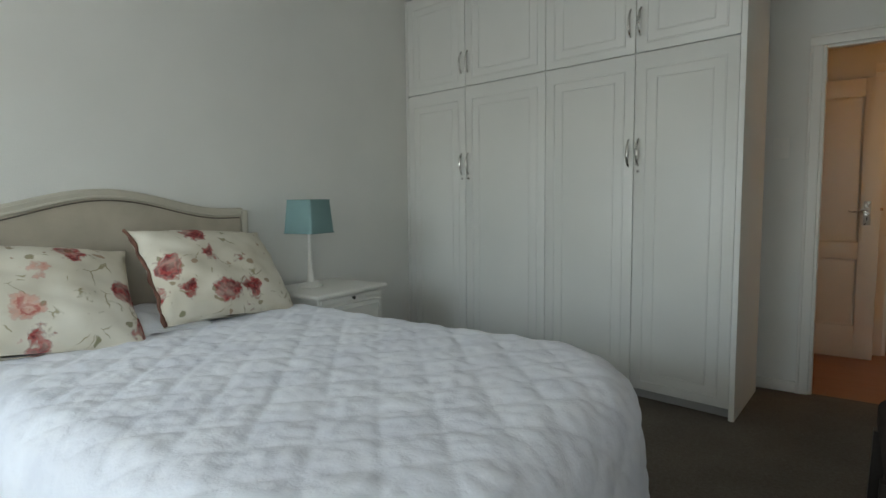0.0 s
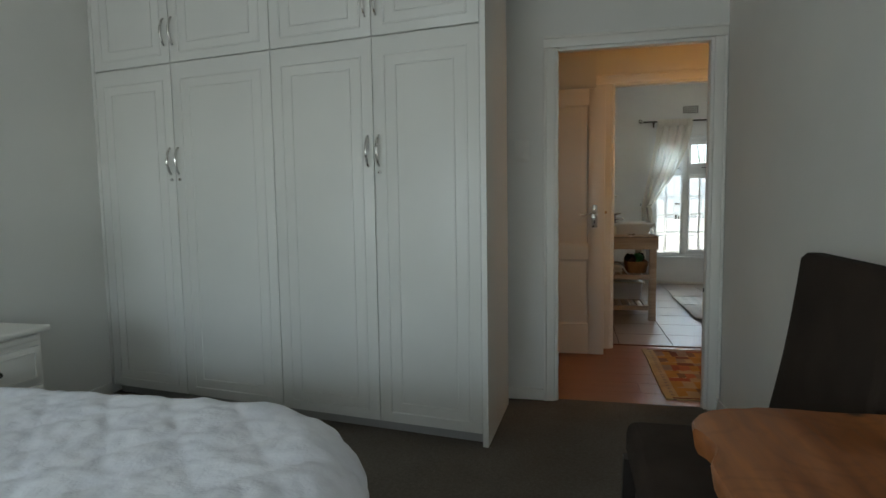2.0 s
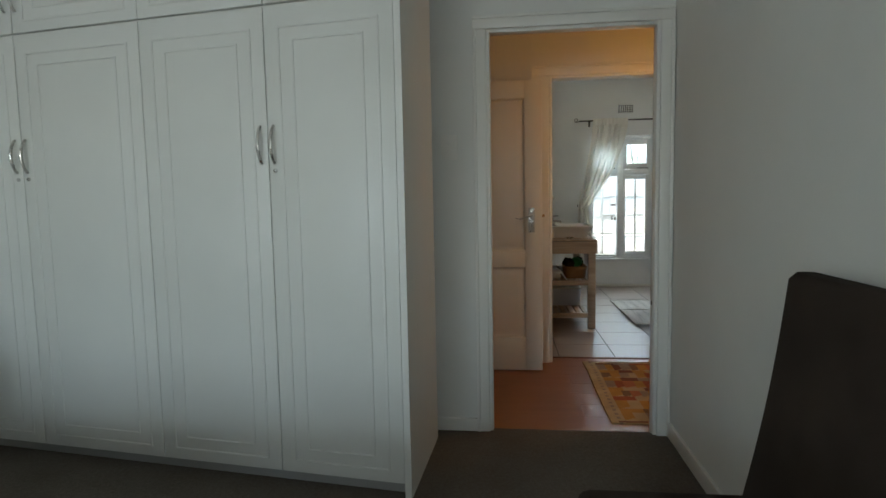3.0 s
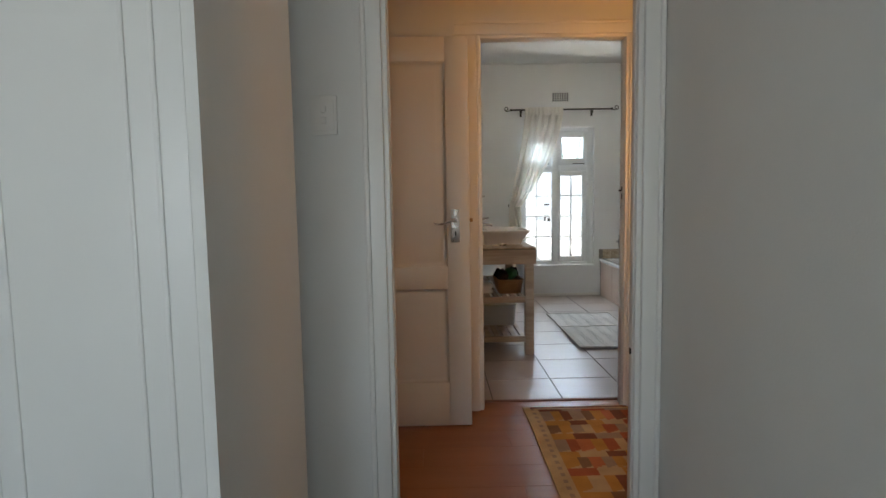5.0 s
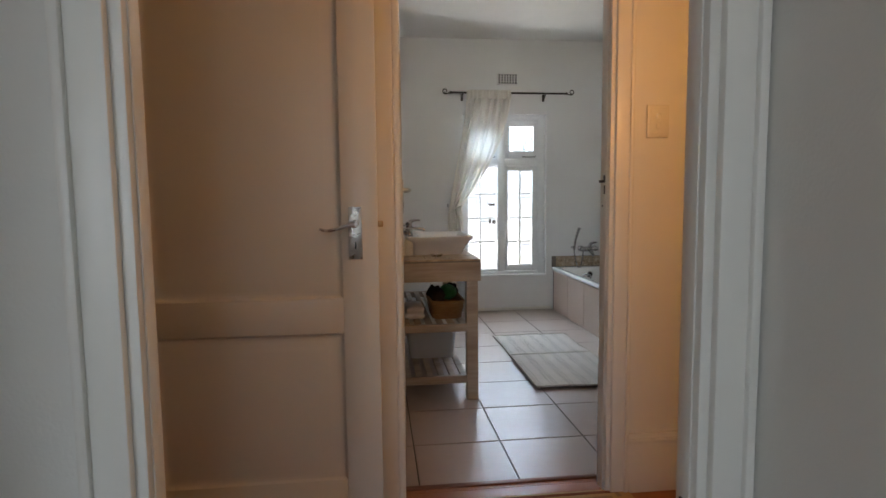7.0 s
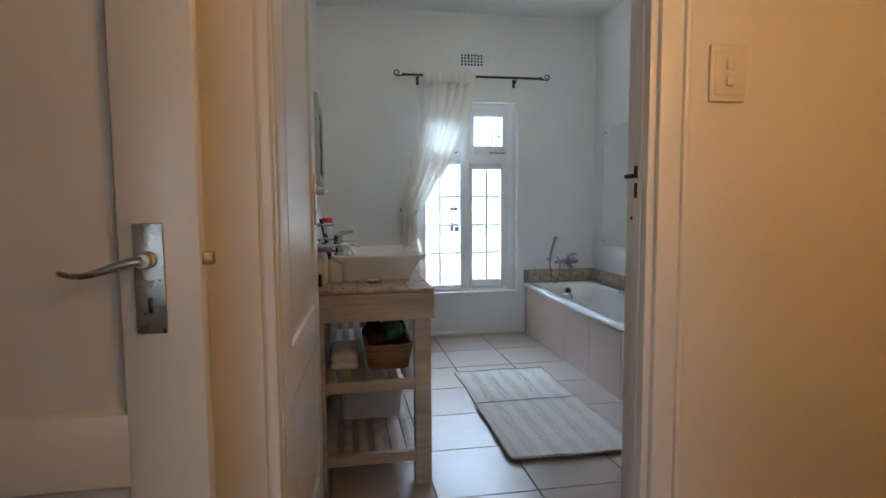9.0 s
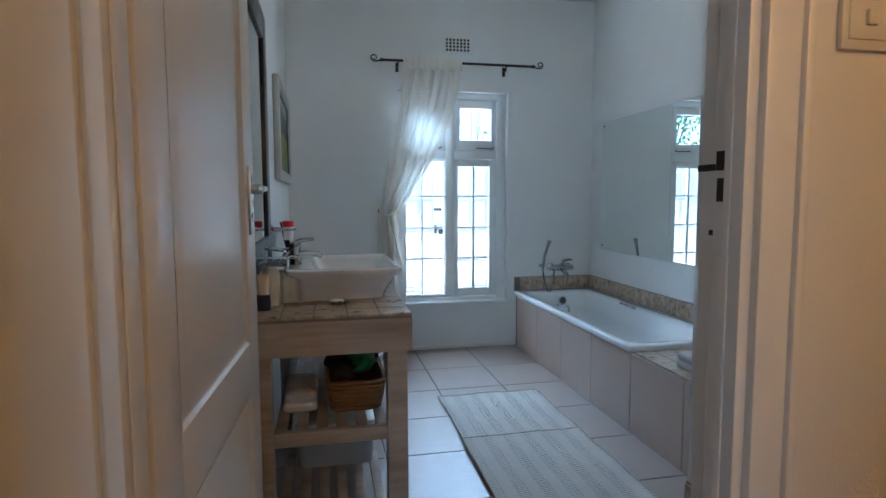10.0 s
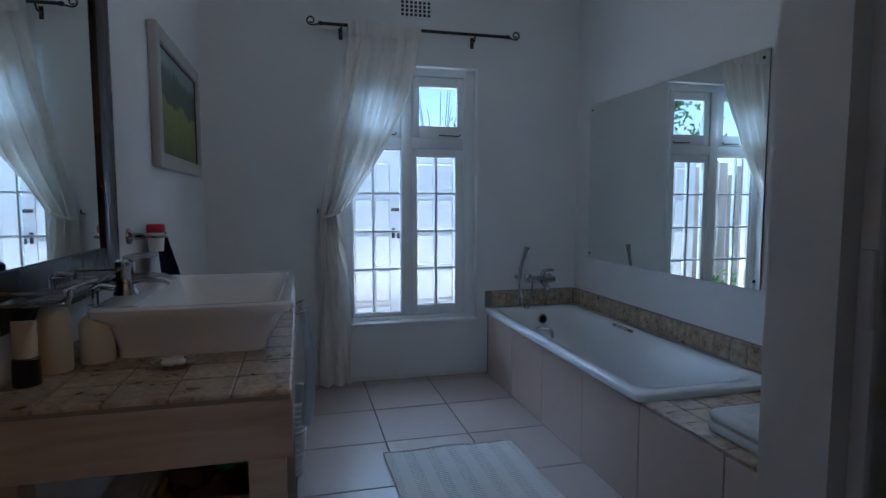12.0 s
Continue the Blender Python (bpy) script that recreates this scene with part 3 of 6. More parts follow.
def skirting(name, x0, x1, y0, y1, height, label, out, moulded=False):
    """A baseboard run: out is the unit way from the wall, (dx, dy)."""
    bm = box(None, x0, x1, y0, y1, 0, height, 0.004)
    if moulded:
        a, b = (x0 + min(out[0], 0) * 0.008, x1 + max(out[0], 0) * 0.008), (y0 + min(out[1], 0) * 0.008, y1 + max(out[1], 0) * 0.008)
        box(bm, a[0], a[1], b[0], b[1], height - 0.035, height - 0.018, 0.006)
    return single(name, bm, TRIM, label, "baseboard", "structure")


skirting("baseboard_bedroom_door", 0.15, D1_L - 0.064, D1_Y0 - 0.016, D1_Y0, 0.068, "low white painted baseboard", (0, -1))
skirting("baseboard_bedroom_right", RIGHT_X - 0.016, RIGHT_X, BACK_Y, D1_Y0, 0.075, "low white painted baseboard", (-1, 0))
skirting("baseboard_bedroom_head", HEAD_X, HEAD_X + 0.016, BACK_Y, 5.1, 0.075, "low white painted baseboard", (1, 0))
skirting("baseboard_hall", D2_R + 0.068, 3.4, D2_Y0 - 0.02, D2_Y0, 0.243, "tall cream moulded baseboard in the hall", (0, -1), True)
skirting("baseboard_bathroom", BATH_L, 2.60, BATH_Y - 0.012, BATH_Y, 0.03, "thin white strip along the bathroom floor", (0, -1))
single("threshold_strip", box(None, D2_L, D2_R, 6.868, 6.897, -0.006, 0.006, 0.003), wood("threshold_wood", (0.1, 0.035, 0.015), (0.16, 0.06, 0.025), (0.2, 0.08, 0.04), 0.4), "narrow reddish wooden threshold between hall and bathroom", "threshold", "structure")

# hall laminate planks
rnd = random.Random(4)
plank_mesh = {}
for row, y in enumerate(np.arange(5.5, 6.87, 0.192)):
    x = -1.45 + (row % 3) * 0.43 - 0.43
    depth = min(0.192, 6.868 - y)
    while x < 3.4:
        a, b = max(x, -1.3), min(x + 1.2, 3.4)
        key = round(depth, 3)
        if key not in plank_mesh:
            plank_mesh[key] = finish("plank", box(None, 0, 1.2, 0, depth - 0.0008, -0.008, 0.0, 0.0005, segs=1), LAMINATE)
        ob = new("plank", plank_mesh[key])
        ob.location, ob.scale = (a, y, 0), ((b - a) / 1.2, 1, 1)
        ob.parent = hall_floor
        x += 1.2006


# ---- doors ----
def door_leaf(name, width, base, turn, label, thick=0.04, height=2.02, low=0.742, high=0.858):
    """A two-panel moulded leaf, hinged at its own origin and running along its own x."""
    t = thing(name, base, label, "door", kind="structure", turn=turn, local=True)
    s = 0.118
    for a, b in ((0, s), (width - s, width)):
        part("stile", box(None, a, b, 0, thick, 0.008, height, 0.003), DOOR_PAINT, t)
    for a, b in ((0.008, 0.242), (low, high), (1.90, height)):
        part("rail", box(None, s - 0.001, width - s + 0.001, 0.0004, thick - 0.0004, a, b, 0.002), DOOR_PAINT, t)
    for z0, z1 in ((0.242, low), (high, 1.90)):
        rings = []
        for inset, depth in ((0.0, 0.0), (0.004, 0.005), (0.010, 0.009), (0.018, 0.0105), (0.028, 0.0095), (0.05, 0.005), (0.058, 0.004)):
            a, b, c, d = s + inset, width - s - inset, z0 + inset, z1 - inset
            rings.append((a, b, c, d, depth))
        bm = bmesh.new()
        for side in (0, 1):
            ring_pts = [[(x, dep if side == 0 else thick - dep, z) for x, z in ((a, c), (b, c), (b, d), (a, d))] for a, b, c, d, dep in rings]
            loft(bm, ring_pts, False, True)
        part("panel", bm, DOOR_PAINT, t, smooth=35)
    return t


def lever_handle(t, x, z, way, thick=0.04, faces=(0, 1), scroll=True):
    """A backplate with a lever that points along way (+1 or -1 in x), on each face."""
    for face in faces:
        y, out = (0.0, -1) if face == 0 else (thick, 1)
        a, b = sorted((y, y + out * 0.006))
        plate = part("backplate", box(None, x - 0.022, x + 0.022, a, b, z - 0.115, z + 0.055, 0.002), NICKEL, t, "brushed metal backplate with a keyhole")
        part("boss", lathe(None, [(0.013, 0), (0.013, 0.03), (0.010, 0.034)], m=Matrix.Translation((x, y, z)) @ Euler((radians(90 if out < 0 else -90), 0, 0)).to_matrix().to_4x4()), NICKEL, plate)
        n = 14
        pts = [(x + way * 0.112 * k / n, y + out * (0.038 + 0.004 * math.sin(k / n * 3)), z + (-0.020 * math.sin(k / n * math.pi * 0.62) ** 2 + 0.012 * max(0.0, k / n - 0.7) if scroll else 0.0)) for k in range(n + 1)]
        part("lever", tube(None, pts, lambda f: 0.0075 - 0.0035 * f), NICKEL, plate)
        part("keyhole", box(None, x - 0.0035, x + 0.0035, min(a, b) - 0.001, max(a, b) + 0.001, z - 0.083, z - 0.058, 0.002), BLACK, plate)


hall_door = door_leaf("door_hall", 0.83, (-0.055, 6.522, 0.0), 0, "cream two-panel door standing ajar in the hall")
lever_handle(hall_door, 0.83 - 0.073, 1.10, -1, faces=(0,))
part("latch", box(None, 0.825, 0.847, 0.013, 0.027, 1.088, 1.108, 0.002), BRASS, hall_door, "brass latch bolt")
bath_door = door_leaf("door_bathroom", 0.785, (0.863, D2_Y1 + 0.010, 0.0), 86.8, "cream two-panel bathroom door standing open against the wall", height=2.05, low=0.71, high=0.84, thick=0.033)
lever_handle(bath_door, 0.785 - 0.062, 1.222, -1, thick=0.033, faces=(0,), scroll=False)


# ---- bedroom things ----
def wardrobe():
    """Fitted cupboards: four tall doors, four upper doors, an end panel."""
    W, H, SPLIT = 2.493, TOP - 0.02, 2.018
    t = thing("wardrobe", (-2.333, 5.106, 0), "built-in cream wardrobe with moulded doors and upper cupboards", "wardrobe", turn=-8.2, local=True)
    back = 0.30
    bm = bmesh.new()
    plan = [(0.0, 0.022), (W - 0.03, 0.022), (W - 0.11, 0.61), (0.04, 0.315)]
    loft(bm, [[(x, y, z) for x, y in plan] for z in (0.06, H)])
    part("body", bm, WARDROBE, t, smooth=None)
    part("end_panel", loft(None, [[(x, y, z) for x, y in ((W - 0.028, -0.004), (W, -0.004), (W - 0.055, 0.612), (W - 0.085, 0.612))] for z in (0, H)]), WARDROBE, t, smooth=None)
    part("filler", box(None, -0.027, -0.002, 0.0, 0.02, 0.06, H, 0.002), WARDROBE, t)
    part("plinth", box(None, 0.0, W - 0.03, 0.05, 0.07, 0.0, 0.065, 0.001), PLINTH, t, "grey recessed plinth")
    joints = (0.0, 0.606, 1.298, 1.905, W - 0.029)
    for k in range(4):
        gap = 0.0035 if k < 1 else 0.002
        x0, x1 = joints[k] + gap, joints[k + 1] - gap
        for z0, z1, upper in ((0.062, SPLIT - 0.005, False), (SPLIT + 0.005, H, True)):
            door = part("door", box(None, x0, x1, 0.0, 0.02, z0, z1, 0.0035), WARDROBE, t)
            for inset, up, size in ((0.058, 0.045, 0.012), (0.122, 0.100, 0.010)):
                a, b, c, d = x0 + inset, x1 - inset, z0 + up, z1 - up - 0.035
                bm = bmesh.new()
                for q in ((a, a + size, c, d), (b - size, b, c, d), (a, b, c, c + size), (a, b, d - size, d)):
                    box(bm, q[0], q[1], -0.0045, 0.003, q[2], q[3], 0.004)
                part("bead", bm, WARDROBE, door)
            x = x1 - 0.028 if k % 2 == 0 else x0 + 0.028
            zh = 2.125 if upper else 1.39
            n = 12
            pts = [(x, -0.004 - 0.028 * abs(math.sin(math.pi * i / n)) ** 0.7, zh - 0.008 + 0.155 * i / n) for i in range(n + 1)]
            part("handle", tube(None, pts, lambda f: 0.0055 + 0.002 * math.sin(math.pi * f), 8), NICKEL, door, "curved metal pull handle")
            if not upper and k != 2:
                part("lock", lathe(None, [(0.009, 0), (0.009, 0.006), (0.006, 0.008)], m=Matrix.Translation((x, 0.0, 1.352)) @ Euler((radians(90), 0, 0)).to_matrix().to_4x4(), seg=14), NICKEL, door, "round metal lock")
    return t


wardrobe()

BED_Y0, BED_Y1, BED_X0, BED_X1, BED_Z = 1.96, 3.63, -2.24, 0.075, 0.634


HB_PAINT = painted("headboard_paint", (0.54, 0.50, 0.405), 0.45, 0.1, 0.06)


def bed():
    t = thing("bed", (-1.2, 2.75, 0), "double bed with an arched linen headboard", "bed")
    part("mattress", loft(None, [rounded_ring((BED_X0 + BED_X1) / 2 - 0.04, (BED_Y0 + BED_Y1) / 2, 1.08 - i, 0.75 - i, 0.55, z) for z, i in ((0.30, 0.01), (0.32, 0.0), (0.44, 0.0), (0.52, 0.06), (0.57, 0.16))]), TOWEL_WHITE, t, "white mattress")
    part("base", loft(None, [rounded_ring((BED_X0 + BED_X1) / 2 - 0.05, (BED_Y0 + BED_Y1) / 2, 1.07, 0.74, 0.55, z) for z in (0.10, 0.298)]), LINEN, t)
    for x in (BED_X0 + 0.1, BED_X1 - 0.25):
        for y in (BED_Y0 + 0.15, BED_Y1 - 0.15):
            part("leg", lathe(None, [(0.02, 0), (0.032, 0.102)], (x, y, 0.0), 12), DARK_WOOD, t)
    # headboard: flat shoulders, a low arch between
    yc, half, n = 2.745, 0.765, 48

    def top(y):
        u = abs(y - yc) / half
        return 1.150 + 0.105 * (0.5 + 0.5 * math.cos(math.pi * min(u / 0.86, 1))) if u < 0.86 else 1.150
    ys = [yc - half + 2 * half * k / n for k in range(n + 1)]
    bm = bmesh.new()
    for x0, x1, inset in ((-2.355, -2.30, 0.0),):
        outline = [(y, top(y)) for y in ys] + [(ys[-1], 0.25), (ys[0], 0.25)]
        loft(bm, [[(x, y, z) for y, z in outline] for x in (x0, x1)])
    hb = part("headboard", bm, HB_PAINT, t, "cream painted arched headboard", smooth=30)
    outline = [(yc + (y - yc) * 0.955, top(y) - 0.035) for y in ys] + [(yc + half * 0.955, 0.3), (yc - half * 0.955, 0.3)]
    bm = loft(None, [[(x, y, z) for y, z in outline] for x in (-2.305, -2.288)])
    part("upholstery", bm, LINEN, hb, "beige linen panel", smooth=30)
    part("rim", tube(None, [(-2.296, yc + (y - yc) * 0.965, top(y) - 0.026) for y in ys], 0.008, 8), HB_PAINT, hb)
    part("piping", tube(None, [(-2.287, yc + (y - yc) * 0.945, top(y) - 0.042) for y in ys], 0.0035, 6), painted("piping_brown", (0.10, 0.08, 0.06), 0.7), hb, "dark brown piping along the panel")
    part("cap_rail", tube(None, [(-2.325, y, top(y)) for y in ys], 0.014, 8), HB_PAINT, hb)
    for y in (ys[0], ys[-1]):
        part("post", box(None, -2.35, -2.29, y - 0.022, y + 0.022, 0.0, 1.15, 0.01), HB_PAINT, hb)
    return t


bed()


def quilt():
    """A quilted spread laid over the bed: diamond stitching, hanging sides, creased corners."""
    r, zt = 0.16, BED_Z
    R = 0.48
    cx0, cx1, cy0, cy1 = BED_X0, BED_X1 - R, BED_Y0 + R, BED_Y1 - R
    ext = 0.56 + R - r
    nu, nv = 300, 270

    def place(u, v):
        px = BED_X0 - 0.02 + u * (cx1 + ext - BED_X0 + 0.02)
        py = cy0 - ext + v * (cy1 - cy0 + 2 * ext)
        c = Vector((min(max(px, cx0), cx1), min(max(py, cy0), cy1)))
        d = Vector((px, py)) - c
        dist = d.length
        n = d / dist if dist > 1e-6 else Vector((0, 0))
        dist = min(dist, ext * (1.0 + 0.06 * abs(n.x * n.y) * 2))
        dist = max(0.0, dist - (R - r))
        if dist > 0:
            c = c + n * (R - r)
        else:
            c = Vector((px, py))
        a, b = (px + 0.9 * py) / 0.105, (px - 0.9 * py) / 0.105
        puff = abs(math.sin(a * math.pi / 2)) * abs(math.sin(b * math.pi / 2))
        bump = 0.0085 * puff ** 0.6 + 0.003 * noise.noise((px * 8, py * 14, 0)) + 0.0045 * noise.noise((px * 24, py * 24, 3)) + 0.010 * noise.noise((px * 1.6, py * 1.6, 5))
        if dist < r * math.pi / 2:
            g = dist / r
            p = Vector((c.x + n.x * r * math.sin(g), c.y + n.y * r * math.sin(g), zt - r * (1 - math.cos(g))))
            nn = Vector((n.x * math.sin(g), n.y * math.sin(g), math.cos(g)))
        else:
            drop = dist - r * math.pi / 2
            along = (c.y - c.x) * 9 + math.atan2(n.y, n.x) * 5
            flare = 0.10 * drop + 0.035 * drop * math.sin(along * 2.2)
            p = Vector((c.x + n.x * (r + flare), c.y + n.y * (r + flare), zt - r - drop))
            nn = Vector((n.x, n.y, 0))
        p += nn * bump
        p.z = max(p.z, 0.02)
        return p
    bm = sheet(None, nu, nv, place)
    t = thing("quilt", (-1.1, 2.77, 0.05), "white diamond-quilted bedspread spread over the bed", "bedspread")
    part("cloth", bm, QUILT, t, smooth=180)
    rim = [place(k / 120, 0.0) for k in range(121)] + [place(1.0, k / 140) for k in range(1, 141)] + [place(1 - k / 120, 1.0) for k in range(1, 121)]
    part("binding", tube(None, rim, 0.007, 6), QUILT, t, "white stitched edge binding", smooth=180)
    return t


quilt()


def pillow(name, m, w, h, t, material, label, flange=0.0, piping=None):
    """A stuffed cushion in its own xy plane, corners pulled out, seams all round."""
    bm = bmesh.new()
    n = 36
    for side in (1, -1):
        def f(u, v, side=side):
            x, y = 2 * u - 1, 2 * v - 1
            pinch = 1 - 0.07 * (1 - x * x) * abs(y) ** 3 - 0.0
            pinch_x = 1 - 0.07 * (1 - y * y) * abs(x) ** 3
            bulge = (max(0, 1 - abs(x) ** 2.6) * max(0, 1 - abs(y) ** 2.6)) ** 0.55
            z = side * t * bulge * (1 + 0.18 * noise.noise((x * 2.2 + w * 9, y * 2.2, side))) + 0.012 * noise.noise((x * 5, y * 5, side * 3 + h))
            z -= 0.02 * (x * x + y * y) * 0.5
            return (x * w / 2 * pinch_x, y * h / 2 * pinch, z)
        sheet(bm, n, n, f)
    bmesh.ops.remove_doubles(bm, verts=bm.verts[:], dist=0.002)
    ob = single(name, bm, material, label, "pillow", group="pillows on the bed", smooth=180)
    ob.matrix_world = m
    if piping:
        part("ribbon_trim", tube(None, [(-w / 2 * (1 - 0.07 * (1 - y * y)) + 0.003 * math.sin(y * 23), y * h / 2, 0.006 * math.sin(y * 11) - 0.01) for y in (k / 20 - 1 for k in range(41))], lambda f: 0.009 + 0.002 * math.sin(f * 31), 8), piping, ob, "crumpled brown and red edge trim", smooth=180)
    return ob


def lean(x, y, z, back, yaw, roll=0):
    """A pose for a cushion that stands on its edge and leans back towards the headboard."""
    return pose(x, y, z, 0, 0, yaw) @ pose(0, 0, 0, 0, back, 0) @ pose(0, 0, 0, 0, 0, 90 + roll)


RIBBON = fabric("ribbon_weave", (0.17, 0.085, 0.06), 150, 0.6, 0.5)
pillow("pillow", lean(-1.96, 3.11, 0.855, 50, 4, -5), 0.74, 0.54, 0.10, FLORAL, "cream pillow with red roses propped on the headboard", piping=RIBBON)
pillow("pillow", lean(-1.98, 2.27, 0.845, 46, -3, -8), 0.86, 0.54, 0.10, FLORAL, "cream pillow with red roses leaning by the first pillow")
pillow("pillow", pose(-2.03, 2.74, 0.645, 0, 3, 88), 0.56, 0.46, 0.085, TOWEL_WHITE, "plain white pillow lying under the floral ones")


def nightstand():
    x0, x1, y0, y1, top = -2.30, -1.80, 3.60, 4.20, 0.670
    t = thing("nightstand", ((x0 + x1) / 2, (y0 + y1) / 2, 0), "white painted wooden nightstand with drawers", "nightstand")
    part("top", box(None, x0, x1, y0, y1, top - 0.026, top, 0.009, segs=3), TRIM, t)
    part("body", box(None, x0 + 0.02, x1 - 0.03, y0 + 0.03, y1 - 0.03, 0.06, top - 0.027, 0.004), TRIM, t)
    part("slide_tray", box(None, x1 - 0.032, x1 - 0.018, y0 + 0.05, y1 - 0.05, top - 0.062, top - 0.037, 0.003), TRIM, t)
    part("tray_knob", lathe(None, [(0.007, 0), (0.011, 0.014), (0.004, 0.02)], m=Matrix.Translation((x1 - 0.018, (y0 + y1) / 2, top - 0.05)) @ Euler((0, radians(90), 0)).to_matrix().to_4x4(), seg=12), DARK_METAL, t)
    for z0, z1 in ((0.42, 0.585), (0.25, 0.405), (0.085, 0.235)):
        d = part("drawer", box(None, x1 - 0.032, x1 - 0.012, y0 + 0.05, y1 - 0.05, z0, z1, 0.005), TRIM, t)
        bm = bmesh.new()
        a, b, c, e = y0 + 0.075, y1 - 0.075, z0 + 0.022, z1 - 0.022
        for q in ((a, a + 0.008, c, e), (b - 0.008, b, c, e), (a, b, c, c + 0.008), (a, b, e - 0.008, e)):
            box(bm, x1 - 0.014, x1 - 0.008, q[0], q[1], q[2], q[3], 0.002)
        part("bead", bm, TRIM, d)
        yc, zc = (y0 + y1) / 2, (z0 + z1) / 2
        pts = [(x1 - 0.012 + 0.024 * math.sin(math.pi * k / 12), yc - 0.055 + 0.11 * k / 12, zc - 0.010 * math.sin(math.pi * k / 12)) for k in range(13)]
        bm = tube(None, pts, 0.0045, 8)
        for y in (yc - 0.055, yc + 0.055):
            lathe(bm, [(0.013, 0), (0.010, 0.006)], m=Matrix.Translation((x1 - 0.012, y, zc)) @ Euler((0, radians(90), 0)).to_matrix().to_4x4(), seg=12)
        part("handle", bm, DARK_METAL, d, "dark metal drop handle")
    for x in (x0 + 0.035, x1 - 0.045):
        for y in (y0 + 0.045, y1 - 0.045):
            part("foot", box(None, x - 0.022, x + 0.022, y - 0.022, y + 0.022, 0, 0.065, 0.005), TRIM, t)
    return t


nightstand()


def table_lamp():
    x, y, z = -2.13, 3.85, 0.670
    t = thing("table_lamp", (x, y, z), "white turned table lamp with a square teal shade on the nightstand", "lamp")
    part("base", lathe(None, [(0.075, 0.0), (0.076, 0.010), (0.06, 0.018), (0.026, 0.030), (0.018, 0.06), (0.021, 0.075), (0.016, 0.09), (0.013, 0.20), (0.012, 0.31), (0.017, 0.325), (0.012, 0.345)], (x, y, z), 28), TRIM, t, "white turned wooden stem")
    turn = Matrix.Translation((x, y, 0)) @ Euler((0, 0, radians(8))).to_matrix().to_4x4()
    z0, z1 = z + 0.335, z + 0.535
    bm = bmesh.new()
    loft(bm, [rounded_ring(0, 0, 0.109, 0.109, 0.012, z0), rounded_ring(0, 0, 0.094, 0.094, 0.012, z1)], False, False, turn)
    loft(bm, [rounded_ring(0, 0, 0.106, 0.106, 0.012, z0), rounded_ring(0, 0, 0.091, 0.091, 0.012, z1)], False, False, turn)
    shade = part("shade", bm, TEAL, t, "square teal fabric shade", smooth=30)
    for zz, h in ((z0, 0.109), (z1, 0.094)):
        ring = rounded_ring(0, 0, h, h, 0.012, zz)
        part("shade_trim", tube(None, [turn @ Vector(p) for p in ring + ring[:1]], 0.004, 6), TEAL, shade)
    bm = bmesh.new()
    for a in range(2):
        tube(bm, [turn @ Vector(p) for p in (((-0.093, 0, z1 - 0.01), (0.093, 0, z1 - 0.01)) if a else ((0, -0.093, z1 - 0.01), (0, 0.093, z1 - 0.01)))], 0.002, 6)
    part("spider", bm, NICKEL, t)
    part("bulb_holder", lathe(None, [(0.013, 0.345), (0.016, 0.38), (0.014, 0.41)], (x, y, z), 14), PLASTIC, t)
    return t


table_lamp()


def dining_chair():
    """A fabric-covered high-back chair, facing its own -x."""
    t = thing("dining_chair", (0.93, 3.72, 0), "dark brown fabric-covered high-back chair", "chair")
    part("seat", box(None, 0.695, 1.14, 3.46, 3.985, 0.36, 0.485, 0.035, segs=3), CHAIR_CLOTH, t)
    n = 14

    def back(u, v, dx):
        z = 0.40 + u * 0.617
        return (1.085 + 0.105 * u + dx + 0.012 * math.sin(u * 3), 3.47 + v * (0.515 - 0.012 * u), z + 0.0 * v)
    rings = []
    for k in range(n + 1):
        u = k / n
        x, _, z = back(u, 0, 0)
        rings.append([(px, py, z) for px, py, _ in rounded_ring(x + 0.03, 3.725, 0.034, 0.262 - 0.004 * u, 0.02, z, 4)])
    x, _, z = back(1, 0, 0)
    rings.append([(px, py, z + 0.016) for px, py, _ in rounded_ring(x + 0.032, 3.725, 0.022, 0.248, 0.015, z, 4)])
    part("backrest", loft(None, rings), CHAIR_CLOTH, t, smooth=60)
    for x, y, lx in ((0.71, 3.50, -0.02), (0.71, 3.95, -0.02), (1.10, 3.50, 0.05), (1.10, 3.95, 0.05)):
        part("leg", loft(None, [rounded_ring(x + lx, y, 0.016, 0.016, 0.004, 0.0, 2), rounded_ring(x, y, 0.023, 0.023, 0.004, 0.37, 2)]), DARK_WOOD, t, "dark wooden leg")
    return t


dining_chair()


